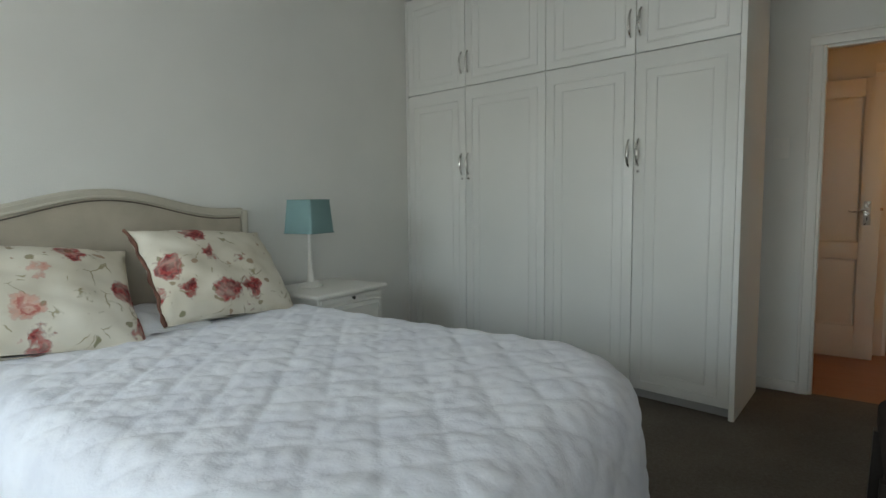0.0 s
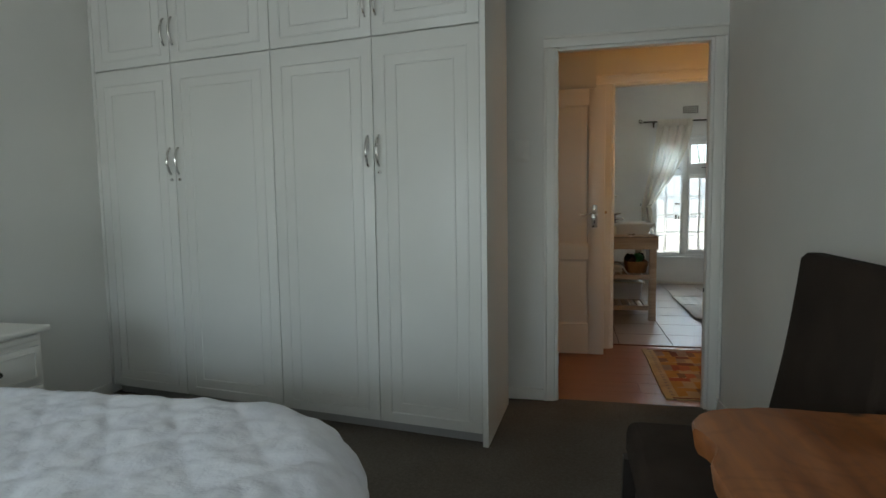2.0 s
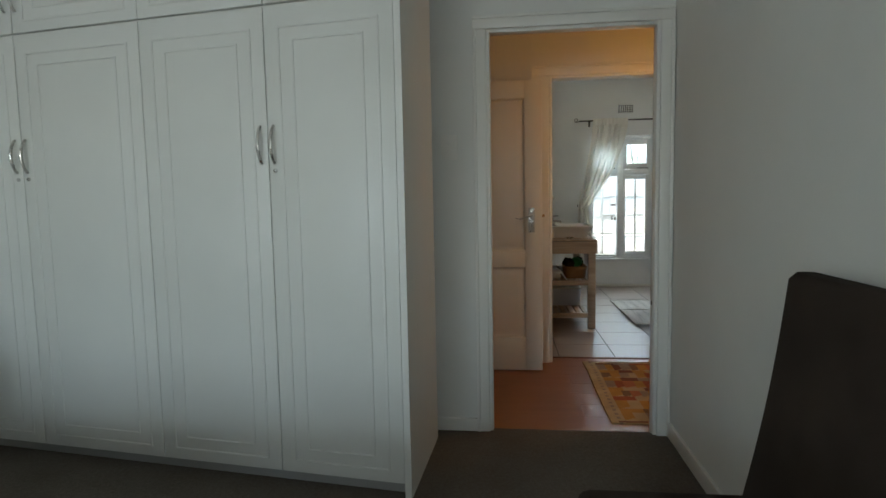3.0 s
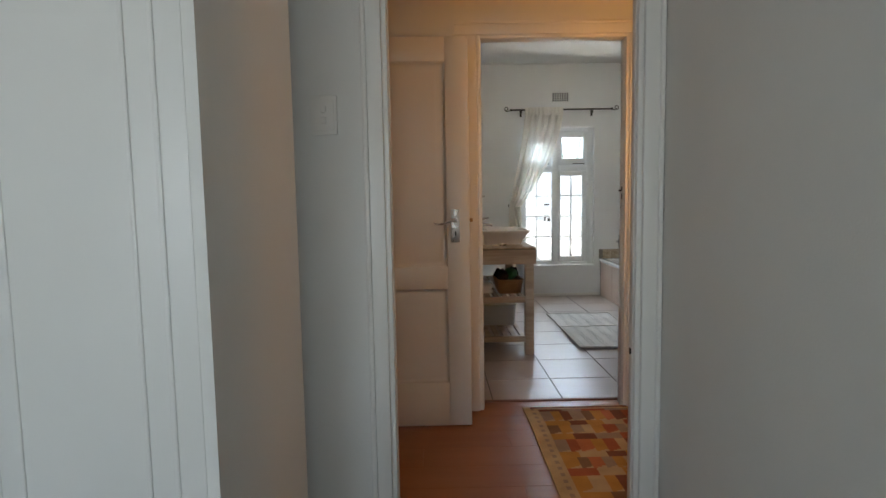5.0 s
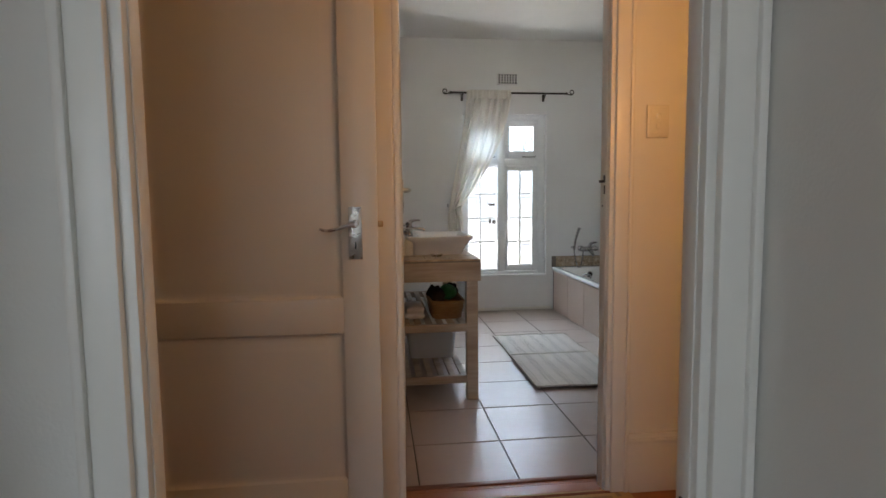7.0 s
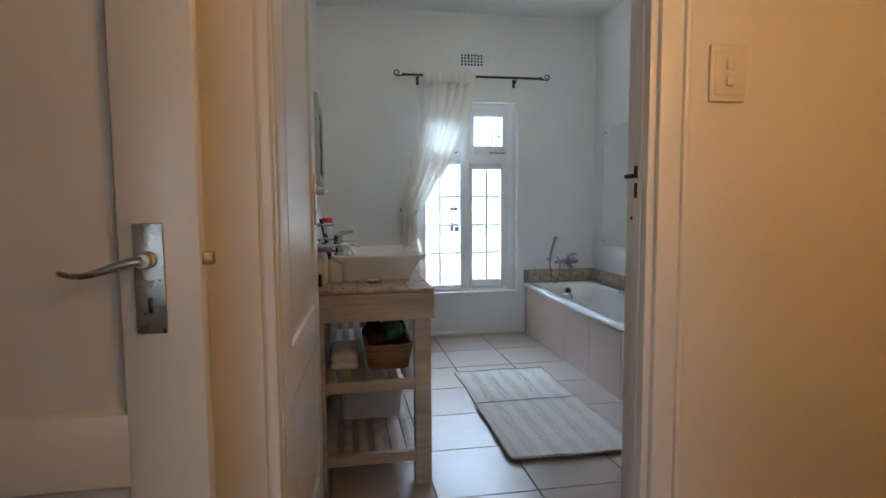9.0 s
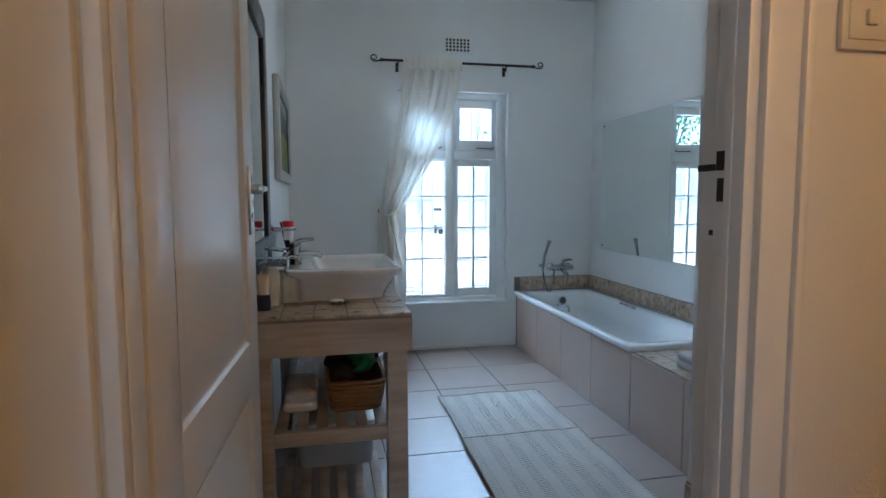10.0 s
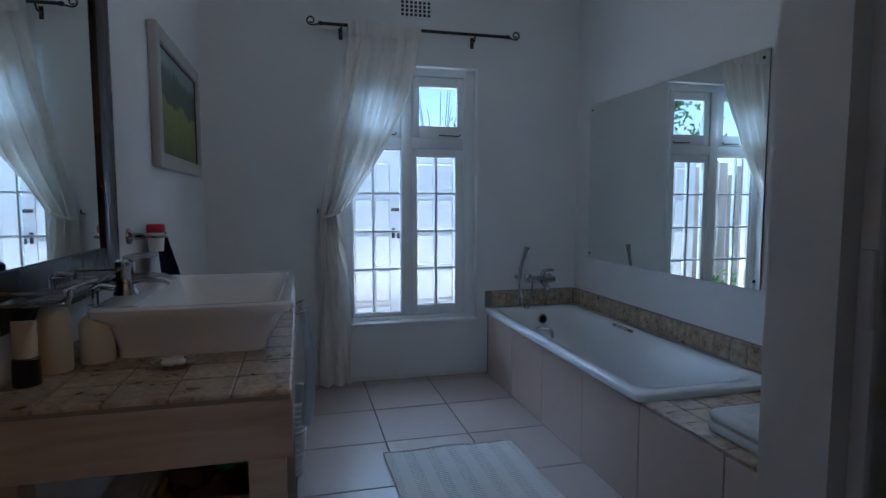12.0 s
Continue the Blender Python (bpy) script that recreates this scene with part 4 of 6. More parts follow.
def slab_table():
    """A thick wooden slab with a wavy natural edge and one knocked-off corner."""
    x0, x1, y0, y1, zt, th = 0.750, 1.31, 2.15, 3.385, 0.752, 0.05
    t = thing("slab_table", ((x0 + x1) / 2, (y0 + y1) / 2, 0), "orange-brown wooden slab table with a rough natural edge", "table")
    pts, n = [], 60
    for k in range(n):
        y = y0 + (y1 - y0) * k / n
        pts.append((x1, y))
    pts.append((x1, y1 + 0.0))
    for k in range(1, 20):
        x = x1 - (x1 - x0 - 0.13) * k / 20
        pts.append((x, y1 + 0.018 * noise.noise((x * 7, 1, 0)) + 0.01))
    for a in range(6):
        g = radians(90 + 90 * a / 5)
        pts.append((x0 + 0.13 + 0.13 * math.cos(g), y1 - 0.13 + 0.13 * math.sin(g)))
    for k in range(1, n):
        y = y1 - 0.13 - (y1 - 0.13 - y0) * k / n
        notch = 0.022 * math.exp(-((y - 3.17) / 0.05) ** 2)
        pts.append((x0 + notch + 0.014 * noise.noise((2, y * 6, 0)), y))
    rings = []
    c = Vector(((x0 + x1) / 2, (y0 + y1) / 2))
    for z, s in ((zt - th, 0.965), (zt - th + 0.012, 0.985), (zt - 0.008, 1.0), (zt, 0.988)):
        rings.append([(c.x + (p[0] - c.x) * s, c.y + (p[1] - c.y) * (1 - (1 - s) * 0.5), z) for p in pts])
    part("tabletop", loft(None, rings), TABLE_WOOD, t, "orange-brown slab top with knots", smooth=30)
    for x, y in ((0.86, 3.10), (1.22, 3.10), (0.86, 2.32), (1.22, 2.32)):
        part("leg", lathe(None, [(0.028, 0), (0.032, 0.05), (0.05, 0.12), (0.035, 0.2), (0.05, 0.45), (0.058, 0.6), (0.04, 0.66), (0.055, zt - th + 0.004)], (x, y, 0), 20), TRIM, t, "white painted turned leg")
    return t


slab_table()


def television():
    t = thing("television", (1.29, 3.45, 1.2), "black flat-screen television mounted on the wall", "television")
    part("case", box(None, 1.288, 1.320, 2.95, 3.735, 1.205, 1.480, 0.006), BLACK, t)
    part("screen", box(None, 1.2855, 1.2885, 2.965, 3.72, 1.225, 1.465, 0.001), BLACK, t)
    part("wall_bracket", box(None, 1.319, RIGHT_X, 3.3, 3.52, 1.28, 1.42, 0.004), DARK_METAL, t)
    return t


television()


def wall_switch(name, x, z, y, w, h, label, material=PLASTIC):
    t = thing(name, (x, y, z), label, "light switch", kind="")
    part("plate", box(None, x - w / 2, x + w / 2, y - 0.010, y, z - h / 2, z + h / 2, 0.004), material, t)
    part("rim", box(None, x - w / 2 + 0.010, x + w / 2 - 0.010, y - 0.0125, y - 0.008, z - h / 2 + 0.014, z + h / 2 - 0.014, 0.002), material, t)
    for dz in (0.018, -0.018):
        part("rocker", box(None, x - 0.009, x + 0.009, y - 0.019, y - 0.011, z + dz - 0.011, z + dz + 0.011, 0.003), material, t)
    return t


wall_switch("light_switch", 0.243, 1.485, D1_Y0, 0.086, 0.125, "white double light switch on the bedroom wall", TRIM)
wall_switch("light_switch", 1.84, 1.462, D2_Y0, 0.088, 0.124, "cream double light switch on the hall wall")


# ---- hall rug ----
def rug():
    """A flat-woven rug of coloured blocks inside a toothed cream border."""
    x0, x1, y0, y1 = 1.080, 1.745, 5.590, 6.757
    cols = [(0.36, 0.27, 0.15), (0.34, 0.17, 0.035), (0.11, 0.025, 0.02), (0.24, 0.05, 0.025), (0.22, 0.17, 0.125), (0.34, 0.10, 0.045), (0.13, 0.07, 0.04)]
    cols = [tuple(1.25 * (0.85 * v + 0.15 * g) for v, g in zip(c, (0.34, 0.21, 0.10))) for c in cols]
    mats = [fabric(f"rug_wool_{'abcdefg'[k]}", c, 240, 0.18, 0.6) for k, c in enumerate(cols)]
    bm = bmesh.new()
    rnd = random.Random(11)

    def patch(a, b, c, d, k, z=0.010):
        f = bm.faces.new([bm.verts.new(p) for p in ((a, c, z), (b, c, z), (b, d, z), (a, d, z))])
        f.material_index = k
    nx, ny = 66, 120
    sx, sy = (x1 - x0) / nx, (y1 - y0) / ny
    grid = [[0] * ny for _ in range(nx)]
    for a in range(8, nx - 8):
        for b in range(5, ny - 5):
            grid[a][b] = 0
    j, row = 5, 0
    while j < ny - 5:
        h = (11, 6, 14, 7)[row % 4]
        i, last = 8, 0
        while i < nx - 8:
            w = rnd.choice((5, 6, 7)) if row % 2 == 0 else rnd.choice((9, 11, 13))
            k = rnd.choice([c for c in (0, 1, 2, 3, 4, 5, 6, 0, 1) if c != last])
            last = k
            for a in range(i, min(i + w, nx - 8)):
                slant = int((a - i) * 0.55) if row % 2 == 0 else 0
                for b in range(j, min(j + h, ny - 5)):
                    grid[a][min(b + slant, ny - 6)] = k
            i += w
        j += h
        row += 1
    for a in range(nx):
        for b in range(ny):
            k = grid[a][b]
            if (a in (4, 5) or a in (nx - 6, nx - 5)) and (b // 3) % 2 == 0:
                k = 4
            if b in (1, 2, ny - 3, ny - 2) and 3 < a < nx - 4:
                k = 2
            patch(x0 + a * sx, x0 + (a + 1) * sx, y0 + b * sy, y0 + (b + 1) * sy, k)
    bmesh.ops.remove_doubles(bm, verts=bm.verts[:], dist=1e-4)
    for v in bm.verts:
        v.co.z += 0.0015 * noise.noise((v.co.x * 9, v.co.y * 9, 0))
        v.co.x += 0.006 * noise.noise((v.co.x * 2, v.co.y * 3, 4))
    edge = [e for e in bm.edges if e.is_boundary]
    down = bmesh.ops.extrude_edge_only(bm, edges=edge)["geom"]
    for v in down:
        if isinstance(v, bmesh.types.BMVert):
            v.co.z = 0.001
    return single("rug", bm, mats, "flat-woven rug of red, ochre and cream blocks on the hall floor", "rug", smooth=None)


rug()


# ---- bathroom things ----
def tile_mesh(name, w, d, h, material, bevel=0.002):
    return finish(name, box(None, -w / 2, w / 2, -d / 2, d / 2, 0, h, bevel, segs=1), material)


def bathroom_window():
    """A painted timber window: two lights above a transom, a small-paned sash and a bare barred light below."""
    t = thing("window_bathroom", ((W_L + W_R) / 2, BATH_Y + 0.1, W_B), "white painted casement window with small panes", "window", kind="structure")
    y0, y1 = BATH_Y + 0.060, BATH_Y + 0.130
    m0, m1, low, mid, high = 2.035, 2.106, 0.408, 1.517, 1.585   # mullion, bottom rail, transom
    left, right, top = W_L + 0.050, 2.470, 1.985

    def bar(name, a, b, c, d, ya=y0, yb=y1, parent=t, bevel=0.004):
        return part(name, box(None, a, b, ya, yb, c, d, bevel), WINDOW_PAINT, parent)

    def pane(a, b, c, d, parent):
        p = part("pane", box(None, a, b, y0 + 0.032, y0 + 0.036, c, d), GLASS, parent, smooth=None)
        p.visible_shadow = False
    bar("frame", W_L, left, W_B, W_T)
    bar("frame", right, W_R, W_B, W_T)
    bar("frame", left, right, top, W_T)
    bar("frame", left, right, W_B, low)
    bar("mullion", m0, m1, low, top)
    bar("transom", left, m0, mid, high)
    bar("transom", m1, right, mid, high)
    part("sill", box(None, W_L + 0.002, W_R - 0.002, BATH_Y - 0.016, y0, W_B, W_B + 0.018, 0.004), WINDOW_PAINT, t, "white painted window sill")
    part("rebate", box(None, right - 0.014, right - 0.001, y0 - 0.012, y0 - 0.001, low, top, 0.002), WINDOW_PAINT, t)
    ys, ye = y0 + 0.012, y1 - 0.012
    # upper lights
    for a, b, ga, gb in ((left + 0.003, m0 - 0.003, 1.770, 1.984), (m1 + 0.003, right - 0.003, 2.157, 2.416)):
        s = part("top_sash", box(None, a, ga, ys, ye, high + 0.003, top - 0.003, 0.004), WINDOW_PAINT, t)
        bar("rail", gb, b, high + 0.003, top - 0.003, ys, ye, s)
        bar("rail", ga, gb, high + 0.003, 1.667, ys, ye, s)
        bar("rail", ga, gb, 1.919, top - 0.003, ys, ye, s)
        pane(ga, gb, 1.667, 1.919, s)
        part("stay", tube(None, [(gb - 0.13, y0 - 0.004, high + 0.02), (gb + 0.01, y0 - 0.004, high + 0.017), (gb + 0.016, y0 - 0.010, high + 0.03)], 0.004, 8), DARK_METAL, s, "dark metal casement stay")
    # lower lights: outer box, glass box, rows between panes
    for a, b, z0, z1, ga, gb, c, d, thin in ((left + 0.002, m0 - 0.002, low + 0.002, mid - 0.002, left + 0.014, m0 - 0.006, 0.432, 1.500, 0.006), (m1 + 0.003, right - 0.003, low + 0.003, mid - 0.003, 2.140, 2.403, 0.473, 1.459, 0.009)):
        s = part("sash", box(None, a, ga, ys, ye, z0, z1, 0.003), WINDOW_PAINT, t)
        bar("rail", gb, b, z0, z1, ys, ye, s, 0.0015)
        bar("rail", ga, gb, z0, c, ys, ye, s, 0.003)
        bar("rail", ga, gb, d, z1, ys, ye, s, 0.003)
        xm = 1.848 if ga < m0 else (ga + gb) / 2
        bar("glazing_bar", xm - thin, xm + thin, c, d, ys + 0.006, ye - 0.006, s, 0.002)
        rows = [c, 0.7205, 0.970, 1.222, d]
        for za, zb in zip(rows, rows[1:]):
            pane(ga, xm - thin, za + 0.006, zb - 0.006, s)
            pane(xm + thin, gb, za + 0.006, zb - 0.006, s)
        for z in rows[1:-1]:
            bar("glazing_bar", ga, xm - thin, z - 0.007, z + 0.007, ys + 0.008, ye - 0.008, s, 0.002)
            bar("glazing_bar", xm + thin, gb, z - 0.007, z + 0.007, ys + 0.008, ye - 0.008, s, 0.002)
    return t


bathroom_window()


def curtain_rod():
    y, z = BATH_Y - 0.075, 2.231
    t = thing("curtain_rod", (2.13, y, z), "black wrought-iron curtain rod with scrolled ends", "curtain rod")
    part("rod", tube(None, [(1.525, y, z), (2.715, y, z)], 0.0095, 12), DARK_METAL, t)
    for x, s in ((1.525, -1), (2.715, 1)):
        pts = []
        for k in range(34):
            f = k / 33
            if f < 0.3:
                g = f / 0.3
                pts.append((x + s * 0.055 * g, y, z - 0.012 * math.sin(g * math.pi / 2)))
            else:
                g = (f - 0.3) / 0.7
                a = -math.pi / 2 + g * 2 * math.pi * 1.15
                r = 0.026 * (1 - 0.55 * g)
                pts.append((x + s * (0.055 + r * math.cos(a) + 0.0), y, z + 0.014 + r * math.sin(a)))
        part("scroll", tube(None, pts, lambda f: 0.006 - 0.002 * f, 8), DARK_METAL, t)
        part("collar", lathe(None, [(0.011, -0.012), (0.014, 0), (0.011, 0.012)], m=Matrix.Translation((x, y, z)) @ Euler((0, radians(90), 0)).to_matrix().to_4x4(), seg=14), DARK_METAL, t)
    for x in (1.648, 2.494):
        bm = tube(None, [(x, y, z - 0.008), (x, y + 0.02, z - 0.035), (x, BATH_Y, z - 0.035)], 0.006, 8)
        box(bm, x - 0.012, x + 0.012, BATH_Y - 0.004, BATH_Y, z - 0.07, z + 0.0, 0.002)
        part("bracket", bm, DARK_METAL, t)
    return t


curtain_rod()


def curtain():
    """A sheer hung from the rod, drawn aside to a tie-back and falling to the floor."""
    t = thing("curtain", (1.62, BATH_Y - 0.075, 0), "white sheer curtain drawn to one side by a tie-back", "curtain")
    y0 = BATH_Y - 0.075

    def edges(z):
        if z > 1.08:
            f = max(0.0, (2.225 - z) / (2.225 - 1.08))
            left = 1.69 - 0.185 * f ** 1.15
            right = 2.135 - 0.06 * f - (0.45) * f ** 1.9
        else:
            f = max(0.0, (1.08 - z) / 1.08)
            left = 1.505 - 0.045 * math.sin(f * 1.6)
            right = 1.625 + 0.055 * math.sin(min(f * 2.2, 1.57))
        return left, right

    def place(u, v):
        z = 2.258 - v * 2.250
        left, right = edges(z)
        x = left + (right - left) * u
        width = right - left
        depth = 0.018 + 0.016 * (1 - min(1, (width - 0.1) / 0.34))
        if v < 0.04:
            depth *= 0.6
        wave = (math.sin(u * 2 * math.pi * (5 - 2.2 * min(1, v * v * 2)) + 0.8 * math.sin(v * 5)) + 0.3 * max(0, 1 - 1.8 * v) * math.sin(u * 2 * math.pi * 11 + 2 * v)) * depth + 0.010 * noise.noise((u * 9, v * 3, 2))
        return (x + 0.006 * math.sin(v * 9 + u * 14), y0 + wave * (1.0 if v > 0.02 else 0.6), z)
    part("cloth", sheet(None, 150, 90, place), SHEER, t, smooth=180)
    part("heading", sheet(None, 90, 3, lambda u, v: (1.685 + 0.452 * u, y0 - 0.014 + 0.004 * math.sin(u * 60), 2.256 - 0.085 * v)), SHEER, t, smooth=180)
    pts = [(1.50 + 0.065 + 0.058 * math.cos(a), y0 + 0.048 * math.sin(a), 1.085 + 0.02 * math.cos(a)) for a in (2 * math.pi * k / 24 for k in range(25))]
    part("tie_back", tube(None, pts, 0.008, 8), SHEER, t)
    part("tie_hook", tube(None, [(1.49, BATH_Y, 1.10), (1.49, BATH_Y - 0.05, 1.10), (1.49, BATH_Y - 0.055, 1.125)], 0.004, 6), DARK_METAL, t)
    return t


curtain()


def air_vent():
    x0, x1, z0, z1 = 2.022, 2.220, 2.334, 2.435
    t = thing("air_vent", ((x0 + x1) / 2, BATH_Y, z0), "white wall vent with a grid of square holes", "vent")
    part("plate", box(None, x0 - 0.012, x1 + 0.012, BATH_Y - 0.004, BATH_Y, z0 - 0.012, z1 + 0.012, 0.001), BATH_WALL, t)
    nx, nz = 7, 4
    for i in range(nx):
        for k in range(nz):
            x, z = x0 + (i + 0.5) * (x1 - x0) / nx, z0 + (k + 0.5) * (z1 - z0) / nz
            part("hole", box(None, x - 0.0085, x + 0.0085, BATH_Y - 0.0055, BATH_Y - 0.003, z - 0.0085, z + 0.0085), BLACK, t, smooth=None)
    return t


air_vent()


def wall_mirror():
    y0, y1, z0, z1 = 8.775, 10.245, 0.794, 1.796
    t = thing("wall_mirror", (BATH_R, (y0 + y1) / 2, z0), "large frameless mirror screwed to the wall above the bath", "mirror")
    part("backing", box(None, BATH_R - 0.006, BATH_R, y0 + 0.003, y1 - 0.003, z0 + 0.003, z1 - 0.003), DARK_METAL, t)
    part("glass", box(None, BATH_R - 0.010, BATH_R - 0.006, y0, y1, z0, z1, 0.001), MIRROR, t, smooth=None)
    for y in (y0 + 0.03, y1 - 0.03):
        for z in (z0 + 0.035, z1 - 0.035):
            part("screw", lathe(None, [(0.007, 0), (0.005, 0.004)], m=Matrix.Translation((BATH_R - 0.010, y, z)) @ Euler((0, radians(-90), 0)).to_matrix().to_4x4(), seg=12), DARK_METAL, t)
    return t


wall_mirror()


def framed_mirror():
    x, y0, y1, z0, z1, w = BATH_L, 7.87, 8.70, 0.925, 1.98, 0.115
    t = thing("framed_mirror", (x, (y0 + y1) / 2, z0), "mirror in a dark espresso wooden frame above the washstand", "mirror")
    for a, b, c, d in ((y0, y0 + w, z0, z1), (y1 - w, y1, z0, z1), (y0 + w, y1 - w, z0, z0 + w), (y0 + w, y1 - w, z1 - w, z1)):
        part("frame", box(None, x, x + 0.022, a, b, c, d, 0.004), MIRROR_FRAME, t, "dark stained wooden frame")
    part("glass", box(None, x + 0.004, x + 0.012, y0 + w, y1 - w, z0 + w, z1 - w), MIRROR, t, smooth=None)
    return t


framed_mirror()


def painting():
    x, y0, y1, z0, z1, w = BATH_L, 9.23, 10.19, 1.303, 1.862, 0.062
    t = thing("painting", (x, (y0 + y1) / 2, z0), "framed painting of a green meadow and dark trees", "painting")
    frame_paint = painted("silver_frame", (0.5, 0.49, 0.47), 0.45, 0.3, 0.08)
    for a, b, c, d in ((y0, y0 + w, z0, z1), (y1 - w, y1, z0, z1), (y0 + w, y1 - w, z0, z0 + w), (y0 + w, y1 - w, z1 - w, z1)):
        part("frame", box(None, x, x + 0.035, a, b, c, d, 0.008), frame_paint, t, "silvery grey wooden frame")
    part("canvas", box(None, x + 0.002, x + 0.016, y0 + w, y1 - w, z0 + w, z1 - w), PAINTING, t, "green landscape", smooth=None)
    part("liner", tube(None, [(x + 0.018, a, b) for a, b in ((y0 + w, z0 + w), (y1 - w, z0 + w), (y1 - w, z1 - w), (y0 + w, z1 - w), (y0 + w, z0 + w))], 0.006, 6), DARK_WOOD, t)
    return t


painting()

BATH_X0, TUB_Y0, RIM = 2.60, 8.62, 0.450


def bathtub():
    t = thing("bathtub", (2.93, 9.56, 0), "white built-in bathtub with a wide rim", "bathtub")
    cx, cy = (BATH_X0 - 0.012 + BATH_R - 0.012) / 2, (TUB_Y0 + BATH_Y) / 2
    hx, hy = (BATH_R - 0.012 - BATH_X0 + 0.012) / 2, (BATH_Y - TUB_Y0) / 2 - 0.002
    rings = [rounded_ring(cx, cy, hx - 0.012, hy - 0.01, 0.03, RIM - 0.035), rounded_ring(cx, cy, hx, hy, 0.035, RIM - 0.03), rounded_ring(cx, cy, hx, hy, 0.035, RIM - 0.008),
             rounded_ring(cx, cy, hx - 0.008, hy - 0.008, 0.035, RIM), rounded_ring(cx, cy, hx - 0.055, hy - 0.07, 0.10, RIM - 0.002), rounded_ring(cx, cy, hx - 0.072, hy - 0.09, 0.11, RIM - 0.02),
             rounded_ring(cx, cy + 0.02, hx - 0.09, hy - 0.13, 0.12, RIM - 0.15), rounded_ring(cx, cy + 0.05, hx - 0.12, hy - 0.22, 0.13, RIM - 0.31), rounded_ring(cx, cy + 0.06, hx - 0.17, hy - 0.3, 0.12, RIM - 0.36), rounded_ring(cx, cy + 0.06, hx - 0.24, hy - 0.4, 0.08, RIM - 0.37)]
    part("shell", loft(None, rings, False, True), ACRYLIC, t, smooth=60)
    # overflow, plug chain holder, grab handle
    yo = BATH_Y - 0.135
    part("overflow_slots", lathe(None, [(0.024, 0.009), (0.022, 0.0112), (0.006, 0.0118)], m=Matrix.Translation((2.965, yo + 0.013, RIM - 0.075)) @ Euler((radians(90), 0, 0)).to_matrix().to_4x4(), seg=20), DARK_METAL, t, "dark slotted overflow centre")
    part("overflow", lathe(None, [(0.034, 0), (0.034, 0.006), (0.02, 0.010)], m=Matrix.Translation((2.965, yo + 0.013, RIM - 0.075)) @ Euler((radians(90), 0, 0)).to_matrix().to_4x4(), seg=20), CHROME, t, "chrome overflow cover")
    pts = [(BATH_X0 + 0.075 + 0.03 * math.sin(math.pi * k / 10), 9.55 + 0.20 * k / 10, RIM + 0.0 + 0.016 * math.sin(math.pi * k / 10)) for k in range(11)]
    part("grab_handle", tube(None, pts, 0.009, 8), CHROME, t, "chrome grab handle")
    pts = [(BATH_R - 0.085 - 0.025 * math.sin(math.pi * k / 10), 9.575 + 0.20 * k / 10, RIM - 0.01 + 0.012 * math.sin(math.pi * k / 10)) for k in range(11)]
    part("grab_handle", tube(None, pts, 0.010, 8), CHROME, t, "chrome grab handle")
    return t


bathtub()

surround = single("bath_surround", box(None, BATH_X0 + 0.012, BATH_X0 + 0.09, 7.842, BATH_Y - 0.002, 0, RIM - 0.036), PALE_GROUT, "beige tiled bath panel and ledge", "bath panel", smooth=None)
ledge = part("ledge", box(None, BATH_X0 + 0.091, BATH_R, 7.842, TUB_Y0 - 0.004, 0, RIM - 0.036), PALE_GROUT, surround, smooth=None)
panel_tile = finish("panel_tile", box(None, 0, 0.012, 0, 0.434, 0, RIM - 0.04, 0.002, segs=1), PANEL_TILE)
for k, y in enumerate((7.842 - 0.012, 8.198, 8.636, 9.074, 9.512, 9.950)):
    ob = new("tile", panel_tile)
    ob.location = (BATH_X0, y if k else 7.832, 0.0)
    if k == 0:
        ob.scale = (1, 0.362 / 0.436, 1)
    if y + 0.436 > BATH_Y:
        ob.scale = (1, (BATH_Y - 0.002 - y) / 0.436, 1)
    ob.parent = surround
# ledge of small stone tiles beyond the tub's end
stone_small = tile_mesh("stone_tile", 0.101, 0.101, 0.010, STONE)
for i in range(6):
    for j in range(8):
        x, y = BATH_X0 + 0.052 + i * 0.1055, TUB_Y0 - 0.056 - j * 0.1035
        if x < BATH_R and y > 7.88:
            ob = new("tile", stone_small)
            ob.location = (x, y, RIM - 0.036)
            ob.parent = surround
# border of stone tiles above the tub
border = single("tile_border", box(None, BATH_R - 0.006, BATH_R, 7.842, BATH_Y - 0.012, RIM, RIM + 0.112), PALE_GROUT, "border of small tumbled stone tiles above the bath", "tile border", smooth=None)
part("border_back", box(None, BATH_X0 - 0.005, BATH_R - 0.006, BATH_Y - 0.006, BATH_Y, RIM, RIM + 0.112), PALE_GROUT, border, smooth=None)
bt = finish("border_tile", box(None, -0.012, 0, -0.049, 0.049, -0.052, 0.052, 0.003, segs=1), STONE)
for k in range(26):
    y = BATH_Y - 0.07 - k * 0.1005
    if y > 7.89:
        ob = new("tile", bt)
        ob.location = (BATH_R - 0.0055, y, RIM + 0.056)
        ob.parent = border
for k in range(7):
    x = BATH_R - 0.068 - k * 0.1005
    if x - 0.05 > BATH_X0 - 0.03:
        ob = new("tile", bt)
        ob.matrix_world = pose(x, BATH_Y - 0.0055, RIM + 0.056, 0, 0, 90)
        ob.parent = border
nib_tiles = single("nib_tile_skirting", box(None, 2.369, 2.375, 7.667, 7.84, 0, 0.16), PALE_GROUT, "stone tile skirting on the shower partition", "tile skirting", smooth=None)
for k in range(2):
    for j in range(2):
        ob = new("tile", finish("stone_tile", box(None, -0.010, 0, -0.041, 0.041, 0, 0.076, 0.003, segs=1), STONE) if k + j == 0 else nib_tiles.children[0].data)
        ob.location = (2.3705, 7.711 + k * 0.086, j * 0.08)
        ob.parent = nib_tiles


